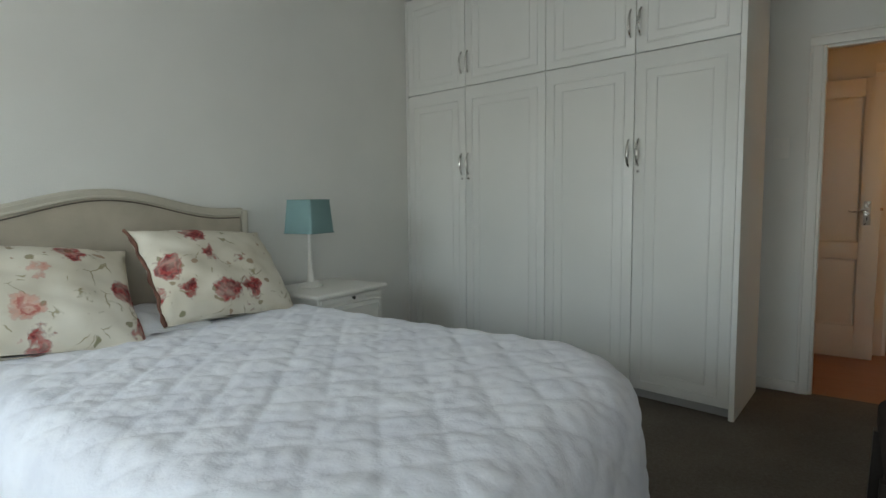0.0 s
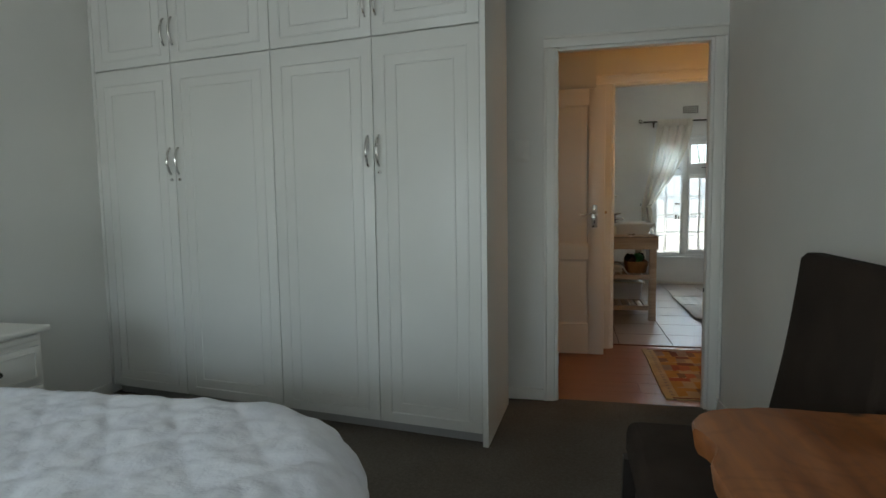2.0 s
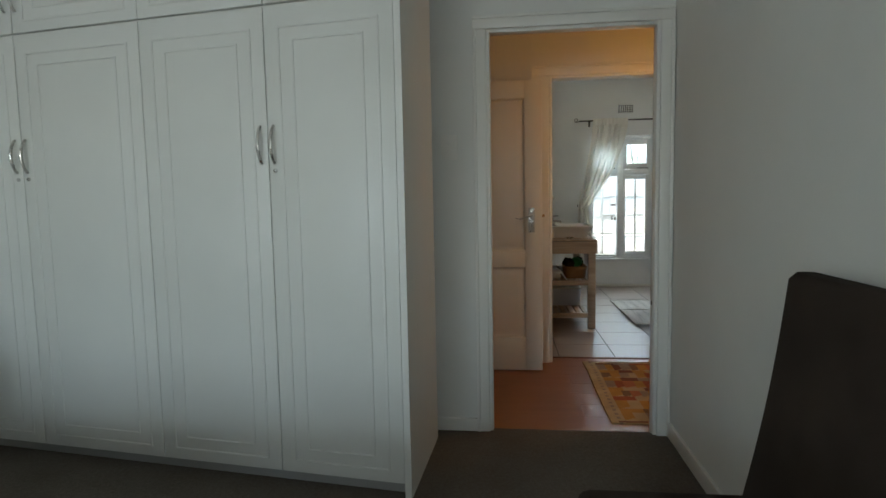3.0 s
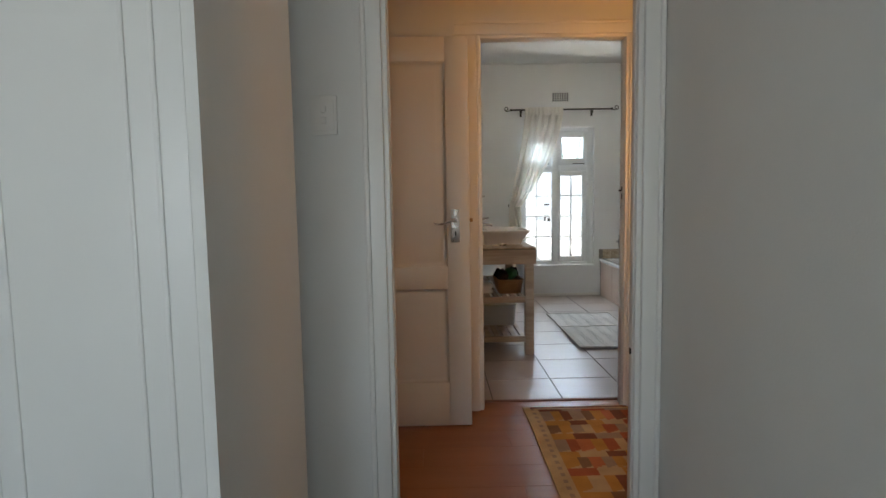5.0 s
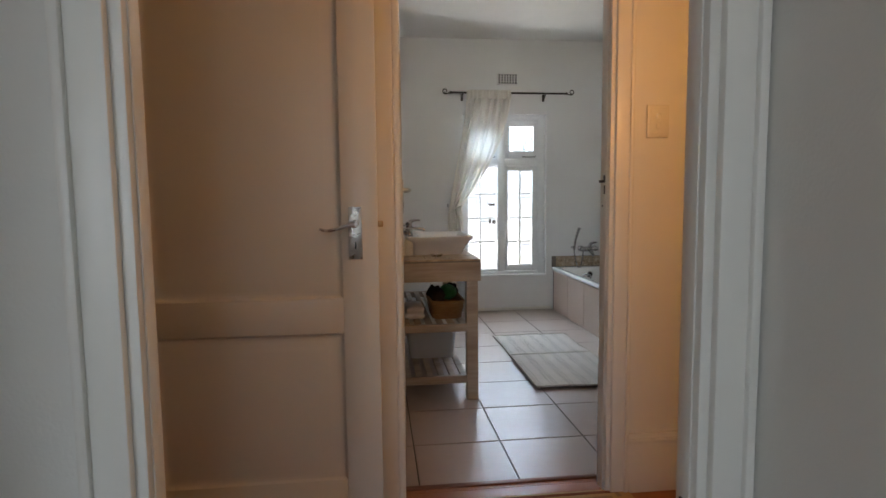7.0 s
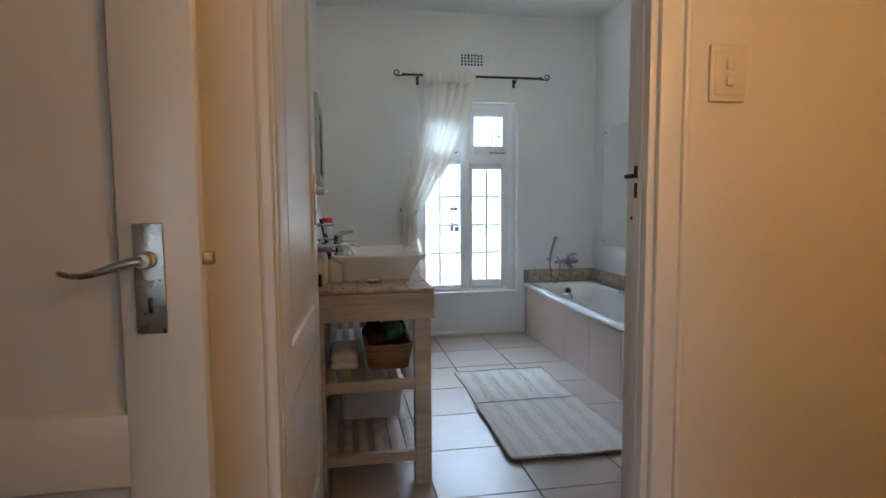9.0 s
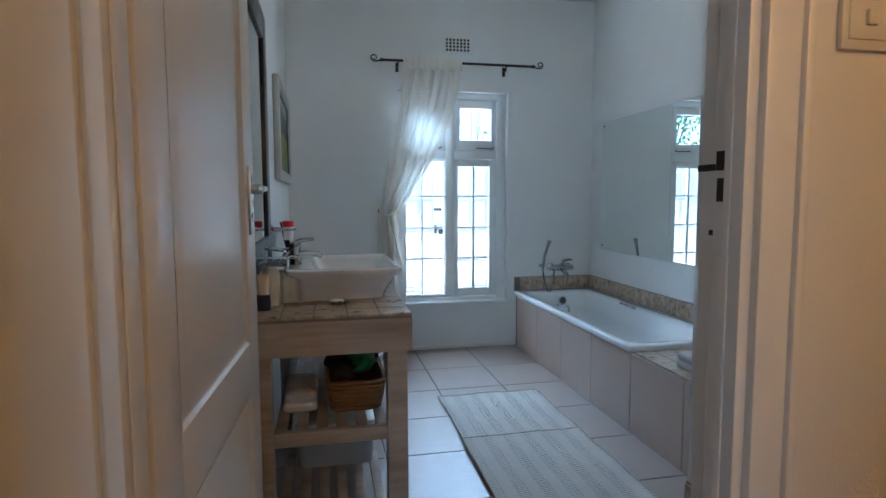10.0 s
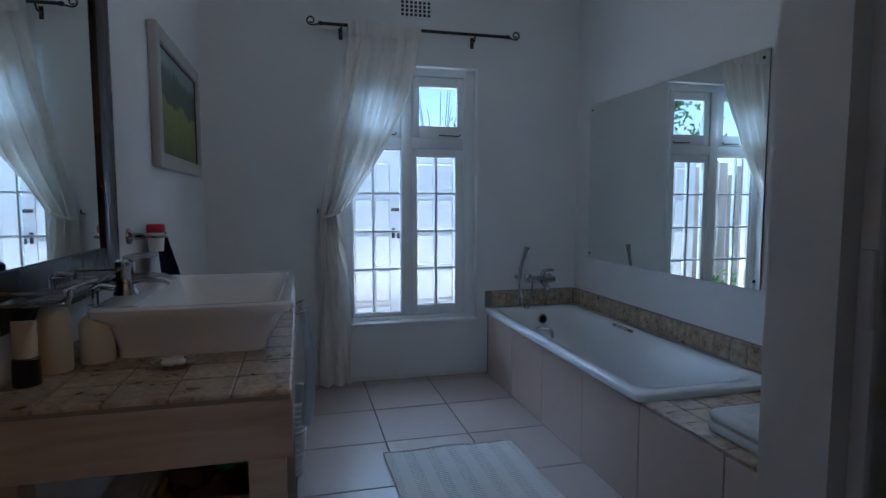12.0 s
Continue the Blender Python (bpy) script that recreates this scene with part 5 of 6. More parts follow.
def bath_mixer():
    x, z, y = 2.985, 0.637, BATH_Y
    t = thing("bath_mixer", (x, y, z), "chrome wall-mounted bath mixer with a hand shower", "tap")
    back = Euler((radians(90), 0, 0)).to_matrix().to_4x4()
    for dx in (-0.075, 0.075):
        part("wall_flange", lathe(None, [(0.032, 0), (0.03, 0.01), (0.016, 0.016), (0.014, 0.055)], m=Matrix.Translation((x + dx, y, z)) @ back, seg=20), CHROME, t)
    part("body", tube(None, [(x - 0.095, y - 0.06, z), (x - 0.05, y - 0.06, z), (x, y - 0.062, z), (x + 0.05, y - 0.06, z), (x + 0.095, y - 0.06, z)], lambda f: 0.02 + 0.008 * math.sin(f * math.pi), 16), CHROME, t)
    part("lever", tube(None, [(x + 0.0, y - 0.065, z + 0.02), (x + 0.01, y - 0.075, z + 0.06), (x + 0.03, y - 0.12, z + 0.072), (x + 0.04, y - 0.16, z + 0.074)], lambda f: 0.017 - 0.009 * f, 10), CHROME, t)
    part("spout", tube(None, [(x + 0.0, y - 0.065, z - 0.01), (x + 0.0, y - 0.11, z - 0.03), (x, y - 0.16, z - 0.045), (x, y - 0.175, z - 0.06)], lambda f: 0.019 - 0.005 * f, 12), CHROME, t)
    part("handset", tube(None, [(x - 0.165, y - 0.055, z - 0.01), (x - 0.155, y - 0.06, z + 0.09), (x - 0.125, y - 0.075, z + 0.2), (x - 0.117, y - 0.08, z + 0.225)], lambda f: 0.010 + 0.009 * f * f, 12), CHROME, t, "chrome hand shower")
    part("holder", tube(None, [(x - 0.165, y, z + 0.015), (x - 0.163, y - 0.055, z + 0.02)], 0.016, 12), CHROME, t)
    pts = [(x - 0.165 + 0.10 * f, y - 0.055 - 0.02 * math.sin(f * 3.1), z - 0.01 - 0.19 * abs(math.sin(math.pi * f)) ** 0.8) for f in (k / 20 for k in range(21))]
    part("hose", tube(None, pts, 0.006, 8), CHROME, t)
    return t


bath_mixer()


def folded_towel(name, x0, x1, y0, y1, z, folds, material, label):
    cx, cy, hx, hy = (x0 + x1) / 2, (y0 + y1) / 2, (x1 - x0) / 2, (y1 - y0) / 2
    profile = ((0.014, 0.0), (0.003, 0.006), (0.0, 0.018), (0.004, 0.030), (0.009, 0.036), (0.004, 0.042), (0.002, 0.056), (0.012, 0.069), (0.035, 0.076), (0.12, 0.079))
    bm = loft(None, [[(px + 0.006 * noise.noise((px * 6, py * 6, h * 20)), py + 0.006 * noise.noise((py * 6, px * 6, h * 20 + 3)), z + h + (0.006 * noise.noise((px * 7, py * 7, 9)) if h > 0.05 else 0)) for px, py, _ in rounded_ring(cx, cy, hx - min(i, 0.6 * hx), hy - min(i, 0.6 * hy), min(0.035, 0.38 * hx, 0.38 * hy), 0)] for i, h in profile])
    return single(name, bm, material, label, "towel", smooth=180)


folded_towel("folded_towel", 2.655, 3.12, 7.93, 8.36, RIM - 0.026, 3, TOWEL_WHITE, "white folded towel on the tiled bath ledge")

VAN_X0, VAN_X1, VAN_Y0, VAN_Y1, VAN_TOP = 0.842, 1.358, 7.845, 9.11, 0.832


def washstand():
    t = thing("washstand", (1.1, 8.48, 0), "limed wooden washstand with slatted shelves and a stone tile top", "washstand")
    part("apron", box(None, VAN_X0, VAN_X1, VAN_Y0, VAN_Y0 + 0.028, 0.706, 0.815, 0.003), LIMED, t)
    part("apron", box(None, VAN_X0, VAN_X1, VAN_Y1 - 0.028, VAN_Y1, 0.706, 0.815, 0.003), LIMED, t)
    part("apron", box(None, VAN_X1 - 0.028, VAN_X1, VAN_Y0 + 0.028, VAN_Y1 - 0.028, 0.706, 0.815, 0.003), LIMED, t)
    deck = part("deck", box(None, VAN_X0, VAN_X1 - 0.002, VAN_Y0 + 0.002, VAN_Y1 - 0.002, 0.813, 0.8295, 0.001), PALE_GROUT, t)
    for x0, x1 in ((VAN_X0 + 0.005, VAN_X0 + 0.072), (VAN_X1 - 0.08, VAN_X1 - 0.014)):
        for y0, y1 in ((VAN_Y0 + 0.018, VAN_Y0 + 0.085), (VAN_Y1 - 0.085, VAN_Y1 - 0.018)):
            part("leg", box(None, x0, x1, y0, y1, 0, 0.814, 0.004), LIMED, t)
    for z in (0.408, 0.102):
        part("rail", box(None, VAN_X0 + 0.07, VAN_X1 - 0.08, VAN_Y0 + 0.022, VAN_Y0 + 0.05, z, z + 0.045, 0.003), LIMED, t)
        part("rail", box(None, VAN_X0 + 0.07, VAN_X1 - 0.08, VAN_Y1 - 0.05, VAN_Y1 - 0.022, z, z + 0.045, 0.003), LIMED, t)
        for k in range(6):
            x = VAN_X0 + 0.075 + k * 0.0655
            part("slat", box(None, x, x + 0.036, VAN_Y0 + 0.052, VAN_Y1 - 0.052, z + 0.022, z + 0.042, 0.003), LIMED, t)
    nx, ny = 5, 12
    w, d = (VAN_X1 - VAN_X0) / nx, (VAN_Y1 - VAN_Y0) / ny
    top_tile = tile_mesh("stone_tile", w - 0.002, d - 0.002, 0.011, STONE, 0.003)
    for i in range(nx):
        for j in range(ny):
            ob = new("tile", top_tile)
            ob.location = (VAN_X0 + (i + 0.5) * w, VAN_Y0 + (j + 0.5) * d, 0.8215)
            ob.parent = deck
    return t


washstand()


def basin():
    """A rectangular vessel basin: flat rim, sloping walls, smaller foot."""
    t = thing("basin", (1.16, 8.36, VAN_TOP), "white rectangular ceramic vessel basin on the washstand", "basin")
    cx, cy = 1.155, 8.37
    rings = [rounded_ring(cx - 0.012, cy, 0.155, 0.228, 0.03, VAN_TOP), rounded_ring(cx - 0.010, cy, 0.158, 0.232, 0.035, VAN_TOP + 0.02), rounded_ring(cx, cy, 0.183, 0.262, 0.04, VAN_TOP + 0.080), rounded_ring(cx, cy, 0.203, 0.286, 0.03, VAN_TOP + 0.098),
             rounded_ring(cx, cy, 0.205, 0.288, 0.03, VAN_TOP + 0.113), rounded_ring(cx, cy, 0.20, 0.283, 0.03, VAN_TOP + 0.118), rounded_ring(cx + 0.03, cy, 0.155, 0.262, 0.035, VAN_TOP + 0.117), rounded_ring(cx + 0.03, cy, 0.145, 0.25, 0.04, VAN_TOP + 0.10),
             rounded_ring(cx + 0.03, cy, 0.11, 0.19, 0.06, VAN_TOP + 0.04), rounded_ring(cx + 0.03, cy, 0.04, 0.06, 0.03, VAN_TOP + 0.03)]
    part("bowl", loft(None, rings), CERAMIC, t, smooth=50)
    part("overflow", lathe(None, [(0.009, 0), (0.008, 0.003)], m=Matrix.Translation((1.036, 8.30, VAN_TOP + 0.085)) @ Euler((0, radians(60), 0)).to_matrix().to_4x4(), seg=14), DARK_METAL, t)
    return t


basin()


def basin_tap():
    x, y, z = 0.975, 8.29, VAN_TOP + 0.118
    t = thing("basin_tap", (x, y, z), "chrome single-lever basin tap", "tap")
    part("body", lathe(None, [(0.027, 0), (0.026, 0.006), (0.021, 0.012), (0.02, 0.055), (0.022, 0.058), (0.021, 0.078), (0.014, 0.084)], (x, y, z), 20), CHROME, t)
    part("spout", tube(None, [(x, y, z + 0.034), (x + 0.04, y, z + 0.040), (x + 0.085, y, z + 0.036), (x + 0.10, y, z + 0.026)], lambda f: 0.014 - 0.003 * f, 12), CHROME, t)
    part("lever", tube(None, [(x, y, z + 0.08), (x + 0.025, y, z + 0.090), (x + 0.07, y, z + 0.094)], lambda f: 0.012 - 0.006 * f, 10), CHROME, t)
    return t


basin_tap()


def bottle(x, y, h, r, body, label, pump=True, cap=CLEAR):
    z = VAN_TOP
    t = thing("soap_bottle", (x, y, z), label, "bottle", group="bottles on the washstand")
    part("body", lathe(None, [(r * 0.94, 0), (r, 0.006), (r, h * 0.78), (r * 0.8, h * 0.9), (r * 0.42, h)], (x, y, z), 22), body, t)
    part("collar", lathe(None, [(r * 0.45, h), (r * 0.45, h + 0.016)], (x, y, z), 16), CLEAR if pump else cap, t)
    if pump:
        part("pump", tube(None, [(x, y, z + h + 0.012), (x, y, z + h + 0.048), (x + 0.012, y - 0.004, z + h + 0.055), (x + 0.045, y - 0.012, z + h + 0.051)], 0.007, 8), CLEAR, t, "clear plastic pump")
    return t


bottle(0.902, 8.075, 0.14, 0.03, PAPER_WHITE, "cream lotion bottle with a clear pump")
bottle(0.958, 8.135, 0.105, 0.033, PAPER_WHITE, "short cream soap dispenser with a clear pump")


def lotion_tube():
    x, y, z = 0.885, 7.99, VAN_TOP
    t = thing("lotion_tube", (x, y, z), "cream tube standing on its dark navy cap", "tube")
    part("cap", lathe(None, [(0.022, 0), (0.023, 0.003), (0.022, 0.05), (0.019, 0.053)], (x, y, z), 20), painted("navy_plastic", (0.012, 0.014, 0.035), 0.3, 0.02, 0.02), t, "dark navy screw cap")
    part("body", loft(None, [rounded_ring(x, y, a, b, min(a, b) * 0.95, z + h) for a, b, h in ((0.017, 0.017, 0.05), (0.019, 0.018, 0.06), (0.02, 0.014, 0.09), (0.021, 0.006, 0.115), (0.021, 0.003, 0.12))]), PAPER_WHITE, t, smooth=50)


lotion_tube()


def soap_dish():
    x, y, z = 1.124, 8.04, VAN_TOP
    t = thing("soap_dish", (x, y, z), "small oval metal soap dish on the washstand", "soap dish")
    rings = [[(x + 0.045 * s * math.cos(a), y + 0.032 * s * math.sin(a), z + h) for a in (2 * math.pi * k / 28 for k in range(28))] for s, h in ((0.6, 0), (0.7, 0.004), (1.0, 0.014), (0.96, 0.016), (0.6, 0.007))]
    part("dish", loft(None, rings), NICKEL, t)
    part("soap", loft(None, [rounded_ring(x, y, 0.022, 0.014, 0.01, z + 0.008), rounded_ring(x, y, 0.024, 0.016, 0.012, z + 0.014), rounded_ring(x, y, 0.018, 0.011, 0.009, z + 0.021)]), CERAMIC, t)


soap_dish()


def tumbler_holder():
    x, y, z = BATH_L, 8.87, 1.055
    t = thing("tumbler_holder", (x, y, z), "chrome wall holder with a red-lidded tumbler", "tumbler holder")
    part("wall_plate", lathe(None, [(0.028, 0), (0.026, 0.008), (0.012, 0.016), (0.010, 0.05)], m=Matrix.Translation((x, y, z)) @ Euler((0, radians(90), 0)).to_matrix().to_4x4(), seg=20), CHROME, t)
    part("ring", tube(None, [(x + 0.085 + 0.034 * math.cos(a), y + 0.034 * math.sin(a), z) for a in (2 * math.pi * k / 24 for k in range(25))], 0.005, 8), CHROME, t)
    part("tumbler", lathe(None, [(0.022, -0.05), (0.026, 0.0), (0.028, 0.022)], (x + 0.085, y, z), 20), CERAMIC, t)
    part("lid", lathe(None, [(0.029, 0.0), (0.029, 0.022), (0.025, 0.028)], (x + 0.085, y, z + 0.012), 20), RED, t, "red plastic lid")


tumbler_holder()
# navy cloth on a hook past the tap
bm = sheet(None, 14, 20, lambda u, v: (BATH_L + 0.04 + 0.012 * math.sin(u * 9) + 0.05 * v, 9.10 + (u - 0.5) * (0.10 + 0.22 * v), 1.08 - v * 0.25 + 0.004 * math.sin(u * 17)))
bmesh.ops.solidify(bm, geom=bm.faces[:], thickness=0.008)
single("navy_cloth", bm, TOWEL_NAVY, "navy face cloth hanging on the wall beside the washstand", "cloth", smooth=180)


def basket():
    x0, x1, y0, y1, z = 1.085, 1.285, 8.0, 8.34, 0.4505
    t = thing("wicker_basket", ((x0 + x1) / 2, (y0 + y1) / 2, z), "brown wicker basket holding a green sponge and dark brushes", "basket")
    cx, cy, hx, hy = (x0 + x1) / 2, (y0 + y1) / 2, (x1 - x0) / 2, (y1 - y0) / 2
    rings = [rounded_ring(cx, cy, hx * s, hy * s, 0.04, z + h) for s, h in ((0.8, 0), (0.86, 0.028), (0.93, 0.07), (1.0, 0.110), (1.02, 0.115), (0.95, 0.115), (0.88, 0.07), (0.78, 0.01))]
    part("weave", loft(None, rings), WICKER, t)
    for k in range(7):
        ring = rounded_ring(cx, cy, hx * (0.83 + 0.028 * k) + 0.003, hy * (0.83 + 0.028 * k) + 0.003, 0.04, z + 0.010 + 0.0167 * k)
        part("withy", tube(None, ring + ring[:1], 0.006, 6), WICKER, t)
    bm = bmesh.new()
    bmesh.ops.create_icosphere(bm, subdivisions=4, radius=0.058, matrix=Matrix.Translation((cx + 0.02, cy + 0.02, z + 0.14)) @ Matrix.Diagonal((1, 1.2, 0.8, 1)))
    for v in bm.verts:
        v.co += v.normal * 0.012 * noise.noise(v.co * 60)
    part("sponge", bm, GREEN, t, "green net sponge", smooth=180)
    for dx, dy in ((-0.06, 0.05), (-0.05, -0.06), (0.05, 0.1)):
        bm = bmesh.new()
        bmesh.ops.create_icosphere(bm, subdivisions=3, radius=0.045, matrix=Matrix.Translation((cx + dx, cy + dy, z + 0.135)))
        for v in bm.verts:
            v.co += v.normal * 0.02 * noise.noise(v.co * 50)
        part("brush", bm, CHAIR_CLOTH, t, smooth=180)


basket()
folded_towel("folded_cloth", 0.93, 1.05, 8.05, 8.3, 0.4505, 2, TOWEL_WHITE, "white folded face cloth on the slatted shelf")


def storage_box():
    x0, x1, y0, y1, z = 0.96, 1.27, 8.25, 8.75, 0.1445
    t = thing("storage_box", ((x0 + x1) / 2, (y0 + y1) / 2, z), "translucent plastic storage box on the low shelf", "storage box")
    cx, cy = (x0 + x1) / 2, (y0 + y1) / 2
    frosted = Mat("frosted_plastic", (0.8, 0.8, 0.8), 0.3)
    frosted.bsdf.inputs["Transmission Weight"].default_value = 0.35
    part("tub", loft(None, [rounded_ring(cx, cy, 0.14, 0.23, 0.03, z), rounded_ring(cx, cy, 0.153, 0.245, 0.03, z + 0.17), rounded_ring(cx, cy, 0.148, 0.24, 0.03, z + 0.17), rounded_ring(cx, cy, 0.135, 0.225, 0.03, z + 0.006)]), frosted.m, t)
    part("lid", loft(None, [rounded_ring(cx, cy, 0.157, 0.25, 0.03, z + 0.171), rounded_ring(cx, cy, 0.157, 0.25, 0.03, z + 0.18), rounded_ring(cx, cy, 0.14, 0.235, 0.03, z + 0.19)]), PAPER_WHITE, t)


storage_box()


def hanging_towel():
    t = thing("hand_towel", (1.39, 8.95, 0.5), "white hand towel hanging at the end of the washstand", "towel")
    bm = sheet(None, 16, 34, lambda u, v: (1.385 + 0.018 * math.sin(u * 12 + v * 2) + 0.02 * math.sin(v * 3), 8.86 + u * 0.18 - 0.02 * v, 0.78 - v * 0.42))
    bmesh.ops.solidify(bm, geom=bm.faces[:], thickness=0.012)
    part("cloth", bm, TOWEL_WHITE, t, smooth=180)
    part("rail", tube(None, [(1.36, 8.85, 0.775), (1.385, 8.85, 0.785), (1.385, 9.06, 0.785), (1.36, 9.06, 0.775)], 0.006, 8), CHROME, t, "chrome towel rail")


hanging_towel()


HEM = fabric("mat_hem", (0.58, 0.53, 0.46), 260, 0.15, 0.6)


def bath_mat(name, x0, x1, y0, y1, z, label, skew=0.0):
    def f(u, v):
        x, y = x0 + (x1 - x0) * u + 0.010 * noise.noise((u * 3, v * 3, y0)) + skew * (v - 0.5), y0 + (y1 - y0) * v + 0.012 * noise.noise((u * 3, v * 3, y1 + 4))
        return (x, y, z + 0.009 + 0.004 * noise.noise((x * 5, y * 5, 0)) + 0.0012 * math.sin(y * 330) * math.sin(x * 90))
    bm = sheet(None, 60, 70, f)
    edge = [e for e in bm.edges if e.is_boundary]
    for v in bmesh.ops.extrude_edge_only(bm, edges=edge)["geom"]:
        if isinstance(v, bmesh.types.BMVert):
            v.co.z = z + 0.0005
    ob = single(name, bm, MAT_CLOTH, label, "bath mat", group="mats on the bathroom floor", smooth=60)
    ring = [(k / 30, 0) for k in range(30)] + [(1, k / 30) for k in range(30)] + [(1 - k / 30, 1) for k in range(30)] + [(0, 1 - k / 30) for k in range(31)]
    part("hem", tube(None, [f(u, v) for u, v in ring], 0.004, 6), HEM, ob, "thick stitched hem")
    return ob


bath_mat("bath_mat", 1.737, 2.36, 8.655, 9.335, 0.0, "off-white woven herringbone mat on the tiles")
bath_mat("bath_mat", 1.728, 2.345, 7.968, 8.685, 0.014, "off-white woven herringbone mat overlapping the other mat")


def robe():
    t = thing("bathrobe", (1.87, 6.92, 0.25), "dark navy towelling bathrobe hanging on a hook", "bathrobe")

    def f(u, v):
        w = 0.13 + 0.02 * min(1, v * 2.5)
        a = 2 * math.pi * u
        return (1.862 + w * 0.9 * math.cos(a) * (1 + 0.12 * math.sin(5 * a)), 6.905 + 0.045 * math.sin(a) * (0.5 + min(1, v * 3) * 0.5) * (1 + 0.2 * math.sin(7 * a)) + 0.0, 1.325 - v * 1.02)
    part("cloth", sheet(None, 60, 30, f), TOWEL_NAVY, t, smooth=180)
    part("hook", tube(None, [(1.79, D2_Y1, 1.33), (1.78, 6.9, 1.325), (1.75, 6.93, 1.335), (1.745, 6.93, 1.36)], 0.008, 10), CHROME, t, "chrome hook")


robe()


def shower_screen():
    t = thing("shower_screen", (2.44, 7.3, 0), "framed glass shower door", "shower door")
    for y in (7.648, 6.86):
        part("post", box(None, 2.42, 2.452, y - 0.018, y + 0.018, 0.0, 1.95, 0.003), WINDOW_PAINT, t)
    part("head_rail", box(None, 2.42, 2.452, 6.878, 7.63, 1.92, 1.95, 0.003), WINDOW_PAINT, t)
    part("sill_rail", box(None, 2.42, 2.452, 6.878, 7.63, 0.0, 0.05, 0.003), WINDOW_PAINT, t)
    part("glass", box(None, 2.434, 2.440, 6.878, 7.63, 0.05, 1.92), GLASS, t, smooth=None)
    part("handle", box(None, 2.405, 2.42, 7.625, 7.655, 0.93, 1.08, 0.004), CERAMIC, t, "white handle")


shower_screen()


def glass_shelf():
    x, y0, y1, z = BATH_L, 7.94, 8.34, 0.985
    t = thing("glass_shelf", (x, (y0 + y1) / 2, z), "small glass shelf with a chrome rail below the framed mirror", "shelf")
    part("glass", box(None, x + 0.032, x + 0.125, y0, y1, z, z + 0.006, 0.002), CLEAR, t)
    rail = [(x + 0.03, y0 + 0.02, z + 0.022), (x + 0.13, y0 + 0.02, z + 0.022), (x + 0.13, y1 - 0.02, z + 0.022), (x + 0.03, y1 - 0.02, z + 0.022)]
    part("rail", tube(None, rail, 0.0045, 8), CHROME, t, "chrome rail")
    for y in (y0 + 0.05, y1 - 0.05):
        part("bracket", tube(None, [(x + 0.02, y, z - 0.004), (x + 0.13, y, z - 0.004), (x + 0.132, y, z + 0.022)], 0.006, 8), CHROME, t)


glass_shelf()


def wicker_bin():
    cx, cy, h = 1.25, 9.32, 0.33
    t = thing("wicker_bin", (cx, cy, 0), "white wicker bin standing past the washstand", "bin")
    paint = painted("white_wicker", (0.7, 0.69, 0.66), 0.5, 0.3, 0.08)
    part("wall", loft(None, [rounded_ring(cx, cy, 0.115, 0.115, 0.05, 0.0), rounded_ring(cx, cy, 0.145, 0.145, 0.05, h), rounded_ring(cx, cy, 0.138, 0.138, 0.05, h), rounded_ring(cx, cy, 0.108, 0.108, 0.05, 0.01)]), paint, t)
    for k in range(14):
        f = k / 13
        ring = rounded_ring(cx, cy, 0.117 + 0.03 * f, 0.117 + 0.03 * f, 0.05, 0.012 + (h - 0.02) * f)
        part("withy", tube(None, ring + ring[:1], 0.007, 6), paint, t)


wicker_bin()


def ceiling_lamp(name, x, y, z, label):
    t = thing(name, (x, y, z), label, "ceiling lamp")
    glow = Mat(name + "_glow", (1, 0.9, 0.75), 0.4)
    glow.bsdf.inputs["Emission Color"].default_value = rgb(1, 0.85, 0.62)
    glow.bsdf.inputs["Emission Strength"].default_value = 6.0
    part("base", lathe(None, [(0.09, -0.02), (0.09, 0.0)], (x, y, z), 28), CERAMIC, t)
    part("bulb_glass", lathe(None, [(0.03, -0.11), (0.05, -0.09), (0.062, -0.06), (0.05, -0.025), (0.03, -0.021)], (x, y, z), 24), glow.m, t)


ceiling_lamp("ceiling_lamp", 1.96, 8.75, BATH_TOP, "small glowing globe lamp on the bathroom ceiling")

# bathroom floor tiles
floor_tile = finish("floor_tile", box(None, -0.2165, 0.2165, -0.218, 0.218, -0.01, 0.0, 0.002, segs=1), FLOOR_TILE)
for i in range(-2, 5):
    for j in range(-1, 8):
        x, y = 1.345 + 0.420 * (i + 0.5), 7.287 + 0.4375 * (j + 0.5)
        x0, x1, y0, y1 = max(x - 0.207, BATH_L), min(x + 0.207, BATH_R), max(y - 0.2157, 6.898), min(y + 0.2157, BATH_Y)
        if x1 - x0 < 0.02 or y1 - y0 < 0.02:
            continue
        ob = new("tile", floor_tile)
        ob.location = ((x0 + x1) / 2, (y0 + y1) / 2, 0)
        ob.scale = ((x1 - x0) / 0.433, (y1 - y0) / 0.436, 1)
        ob.parent = bath_floor


# ---- outside ----
GROUND = painted("yard_paving", (0.3, 0.285, 0.26), 0.9, 0.6, 0.15)
single("ground", sheet(None, 40, 40, lambda u, v: (-400 + 800 * u, -400 + 800 * v, -0.18)), GROUND, "pale paved yard reaching far out", "ground", "structure", smooth=None)
GATE_WHITE = painted("gate_white", (0.64, 0.66, 0.67), 0.5, 0.2, 0.03)


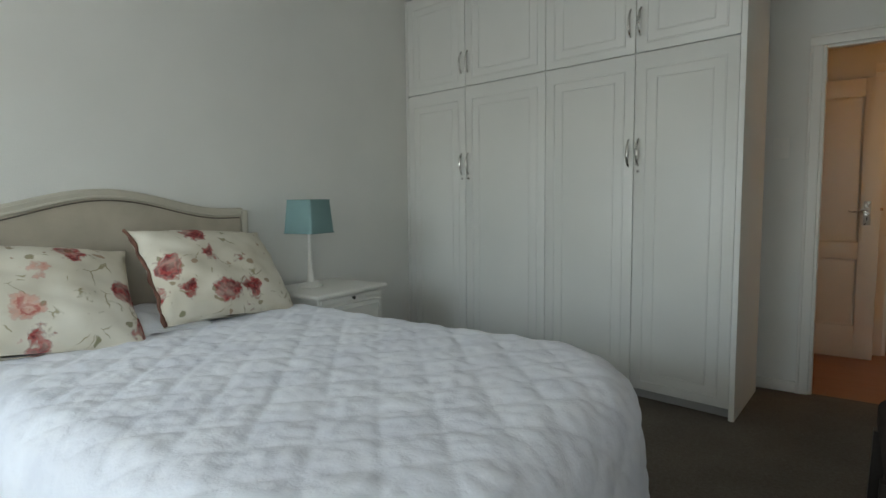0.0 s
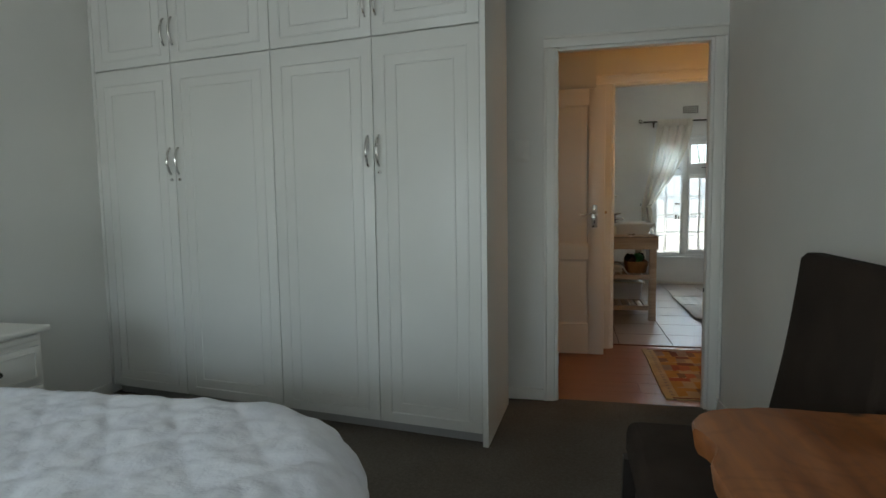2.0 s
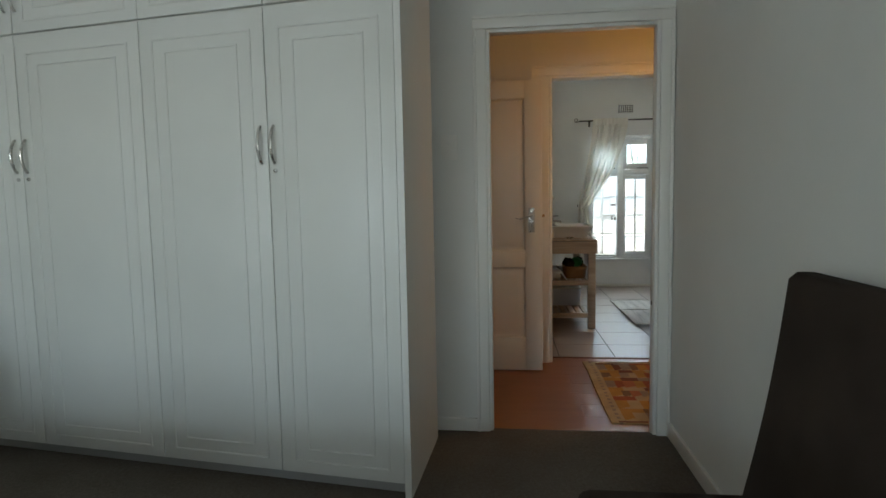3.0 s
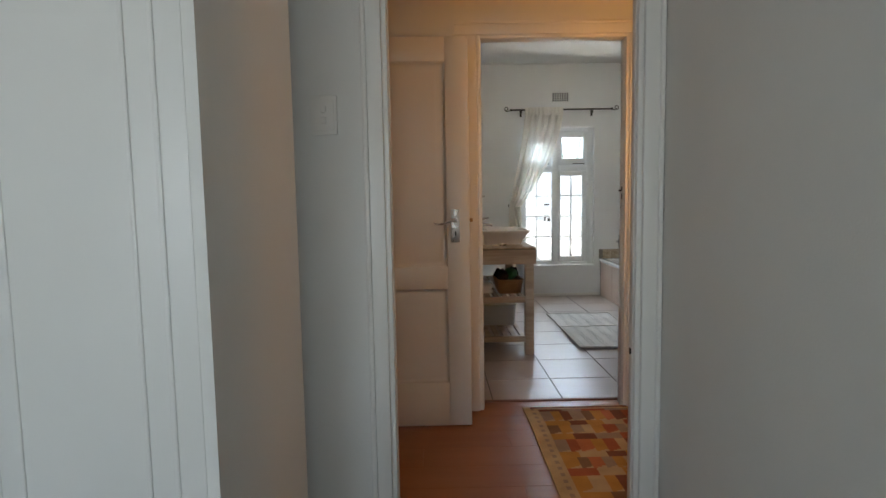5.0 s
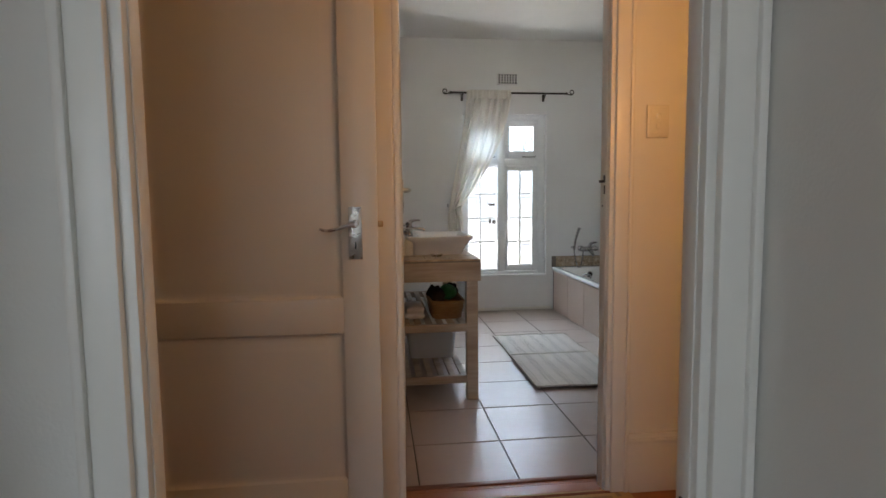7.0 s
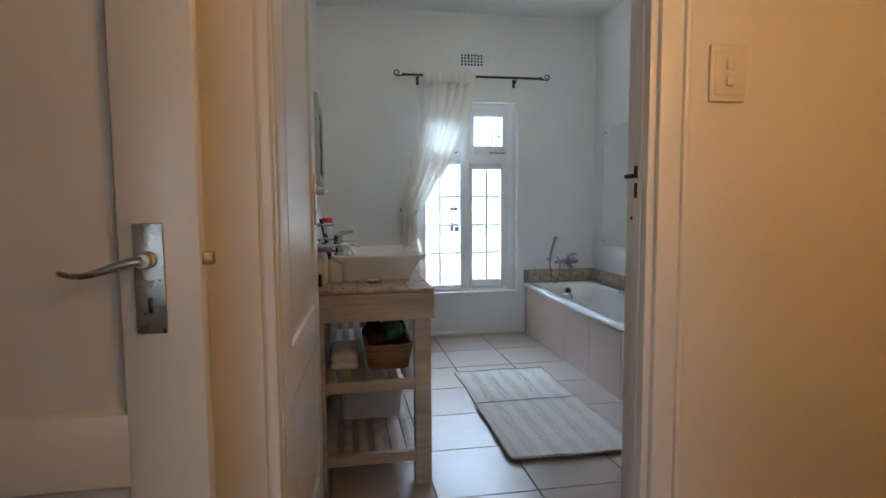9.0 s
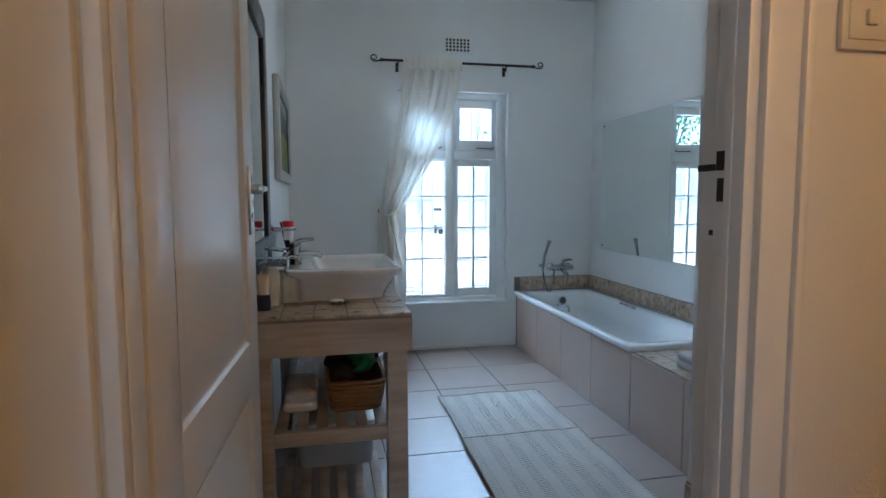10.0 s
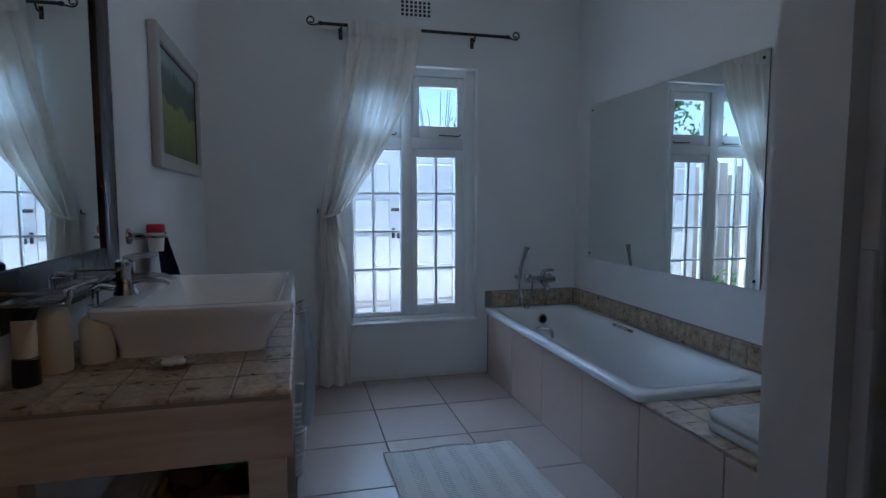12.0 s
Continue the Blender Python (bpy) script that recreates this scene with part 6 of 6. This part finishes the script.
def garden_gate():
    """White panelled boards standing across the yard."""
    y = 11.35
    t = thing("garden_gate", (2.3, y, -0.18), "white painted panelled double gate outside the window", "gate")
    for x0, x1, columns in ((1.56, 2.168, (1.646, 1.806, 1.966)), (2.176, 2.80, (2.31, 2.47, 2.63))):
        leaf = part("gate_leaf", box(None, x0, x1, y, y + 0.04, -0.16, 1.66, 0.004), GATE_WHITE, t)
        for j in range(6):
            for a in columns:
                z0, w = 1.225 - j * 0.287, 0.115 if a == 1.966 else 0.135
                part("raised_panel", box(None, a, a + w, y - 0.018, y + 0.001, z0, z0 + 0.245, 0.008, segs=1), GATE_WHITE, leaf)
                part("moulding", tube(None, [(a - 0.008 + dx * (w + 0.016), y - 0.003, z0 - 0.008 + dz * 0.261) for dx, dz in ((0, 0), (1, 0), (1, 1), (0, 1), (0, 0))], 0.005, 5), GATE_WHITE, leaf)
    part("bolt", tube(None, [(2.095, y - 0.03, 1.103), (2.168, y - 0.03, 1.103)], 0.013, 8), DARK_METAL, t, "dark metal bolt")
    part("bolt", tube(None, [(2.110, y - 0.03, 0.955), (2.110, y - 0.03, 0.875)], 0.013, 8), DARK_METAL, t, "dark metal bolt")
    part("padlock", lathe(None, [(0.02, -0.022), (0.022, 0.0), (0.018, 0.02)], (2.160, y - 0.03, 0.895), 12), DARK_METAL, t, "dark metal padlock")


garden_gate()


def timber_fence():
    t = thing("timber_fence", (0.0, 12.3, -0.18), "weathered timber slat fence along the yard", "fence")
    bark = wood("weathered_slat", (0.3, 0.26, 0.21), (0.45, 0.4, 0.33), (0.56, 0.5, 0.43), 0.8, "z")
    mesh = finish("slat", box(None, -0.05, 0.05, -0.012, 0.012, 0, 1.75, 0.004, segs=1), bark)
    r = random.Random(3)
    for k in range(40):
        ob = new("slat", mesh)
        ob.matrix_world = pose(1.66 - k * 0.118, 12.12 + 0.006 * (k % 2), -0.18, 0, r.uniform(-0.8, 0.8), 0)
        ob.scale.z = r.uniform(0.93, 1.04)
        ob.parent = t
        ob.matrix_parent_inverse = Matrix.Translation(-t.matrix_world.translation)
    for z in (0.2, 1.2):
        part("rail", box(None, -3.2, 1.7, 12.14, 12.18, z, z + 0.07, 0.004), bark, t)


timber_fence()


def bush(name, x, y, size, n, seed, label, z0=-0.18, height=1.0):
    """Stems with many small leaves."""
    t = thing(name, (x, y, z0), label, "shrub")
    r = random.Random(seed)
    stem = bmesh.new()
    leaf = bmesh.new()
    tips = []
    for k in range(9):
        a, lean_out = r.uniform(0, 6.3), r.uniform(0.1, 0.45)
        pts = [(x + math.cos(a) * lean_out * size * f * f, y + math.sin(a) * lean_out * size * f * f, z0 + height * f * r.uniform(0.85, 1.0)) for f in (0, 0.25, 0.5, 0.75, 1)]
        tube(stem, pts, lambda f: 0.012 * size * (1.2 - f), 6)
        tips += pts[2:]
    for k in range(n):
        c = Vector(r.choice(tips)) + Vector((r.gauss(0, 0.17), r.gauss(0, 0.17), r.gauss(0, 0.15))) * size
        d = Vector((r.gauss(0, 1), r.gauss(0, 1), r.gauss(0, 1))).normalized()
        s = d.orthogonal().normalized()
        w, h = 0.018 * r.uniform(0.7, 1.4), 0.05 * r.uniform(0.7, 1.4)
        vs = [leaf.verts.new(c + p) for p in (-d * h, s * w - d * h * 0.1, d * h, -s * w - d * h * 0.1)]
        leaf.faces.new(vs)
    part("stems", stem, DARK_WOOD, t)
    foliage = Mat(name + "_leaf", (0.06, 0.12, 0.03), 0.6)
    foliage.colour(foliage.ramp(foliage.noise(8, 3), (0.3, (0.035, 0.08, 0.02)), (0.7, (0.10, 0.19, 0.05))))
    part("foliage", leaf, foliage.m, t, smooth=None)


bush("shrub", 0.95, 11.8, 0.5, 260, 5, "leafy green shrub in front of the fence", height=0.5)
bush("tree_top", 0.6, 13.6, 1.7, 2600, 8, "green tree crown rising behind the fence", height=3.4)
bush("bare_twigs", 3.3, 14.6, 1.3, 60, 9, "thin bare branches behind the gate", height=3.0)
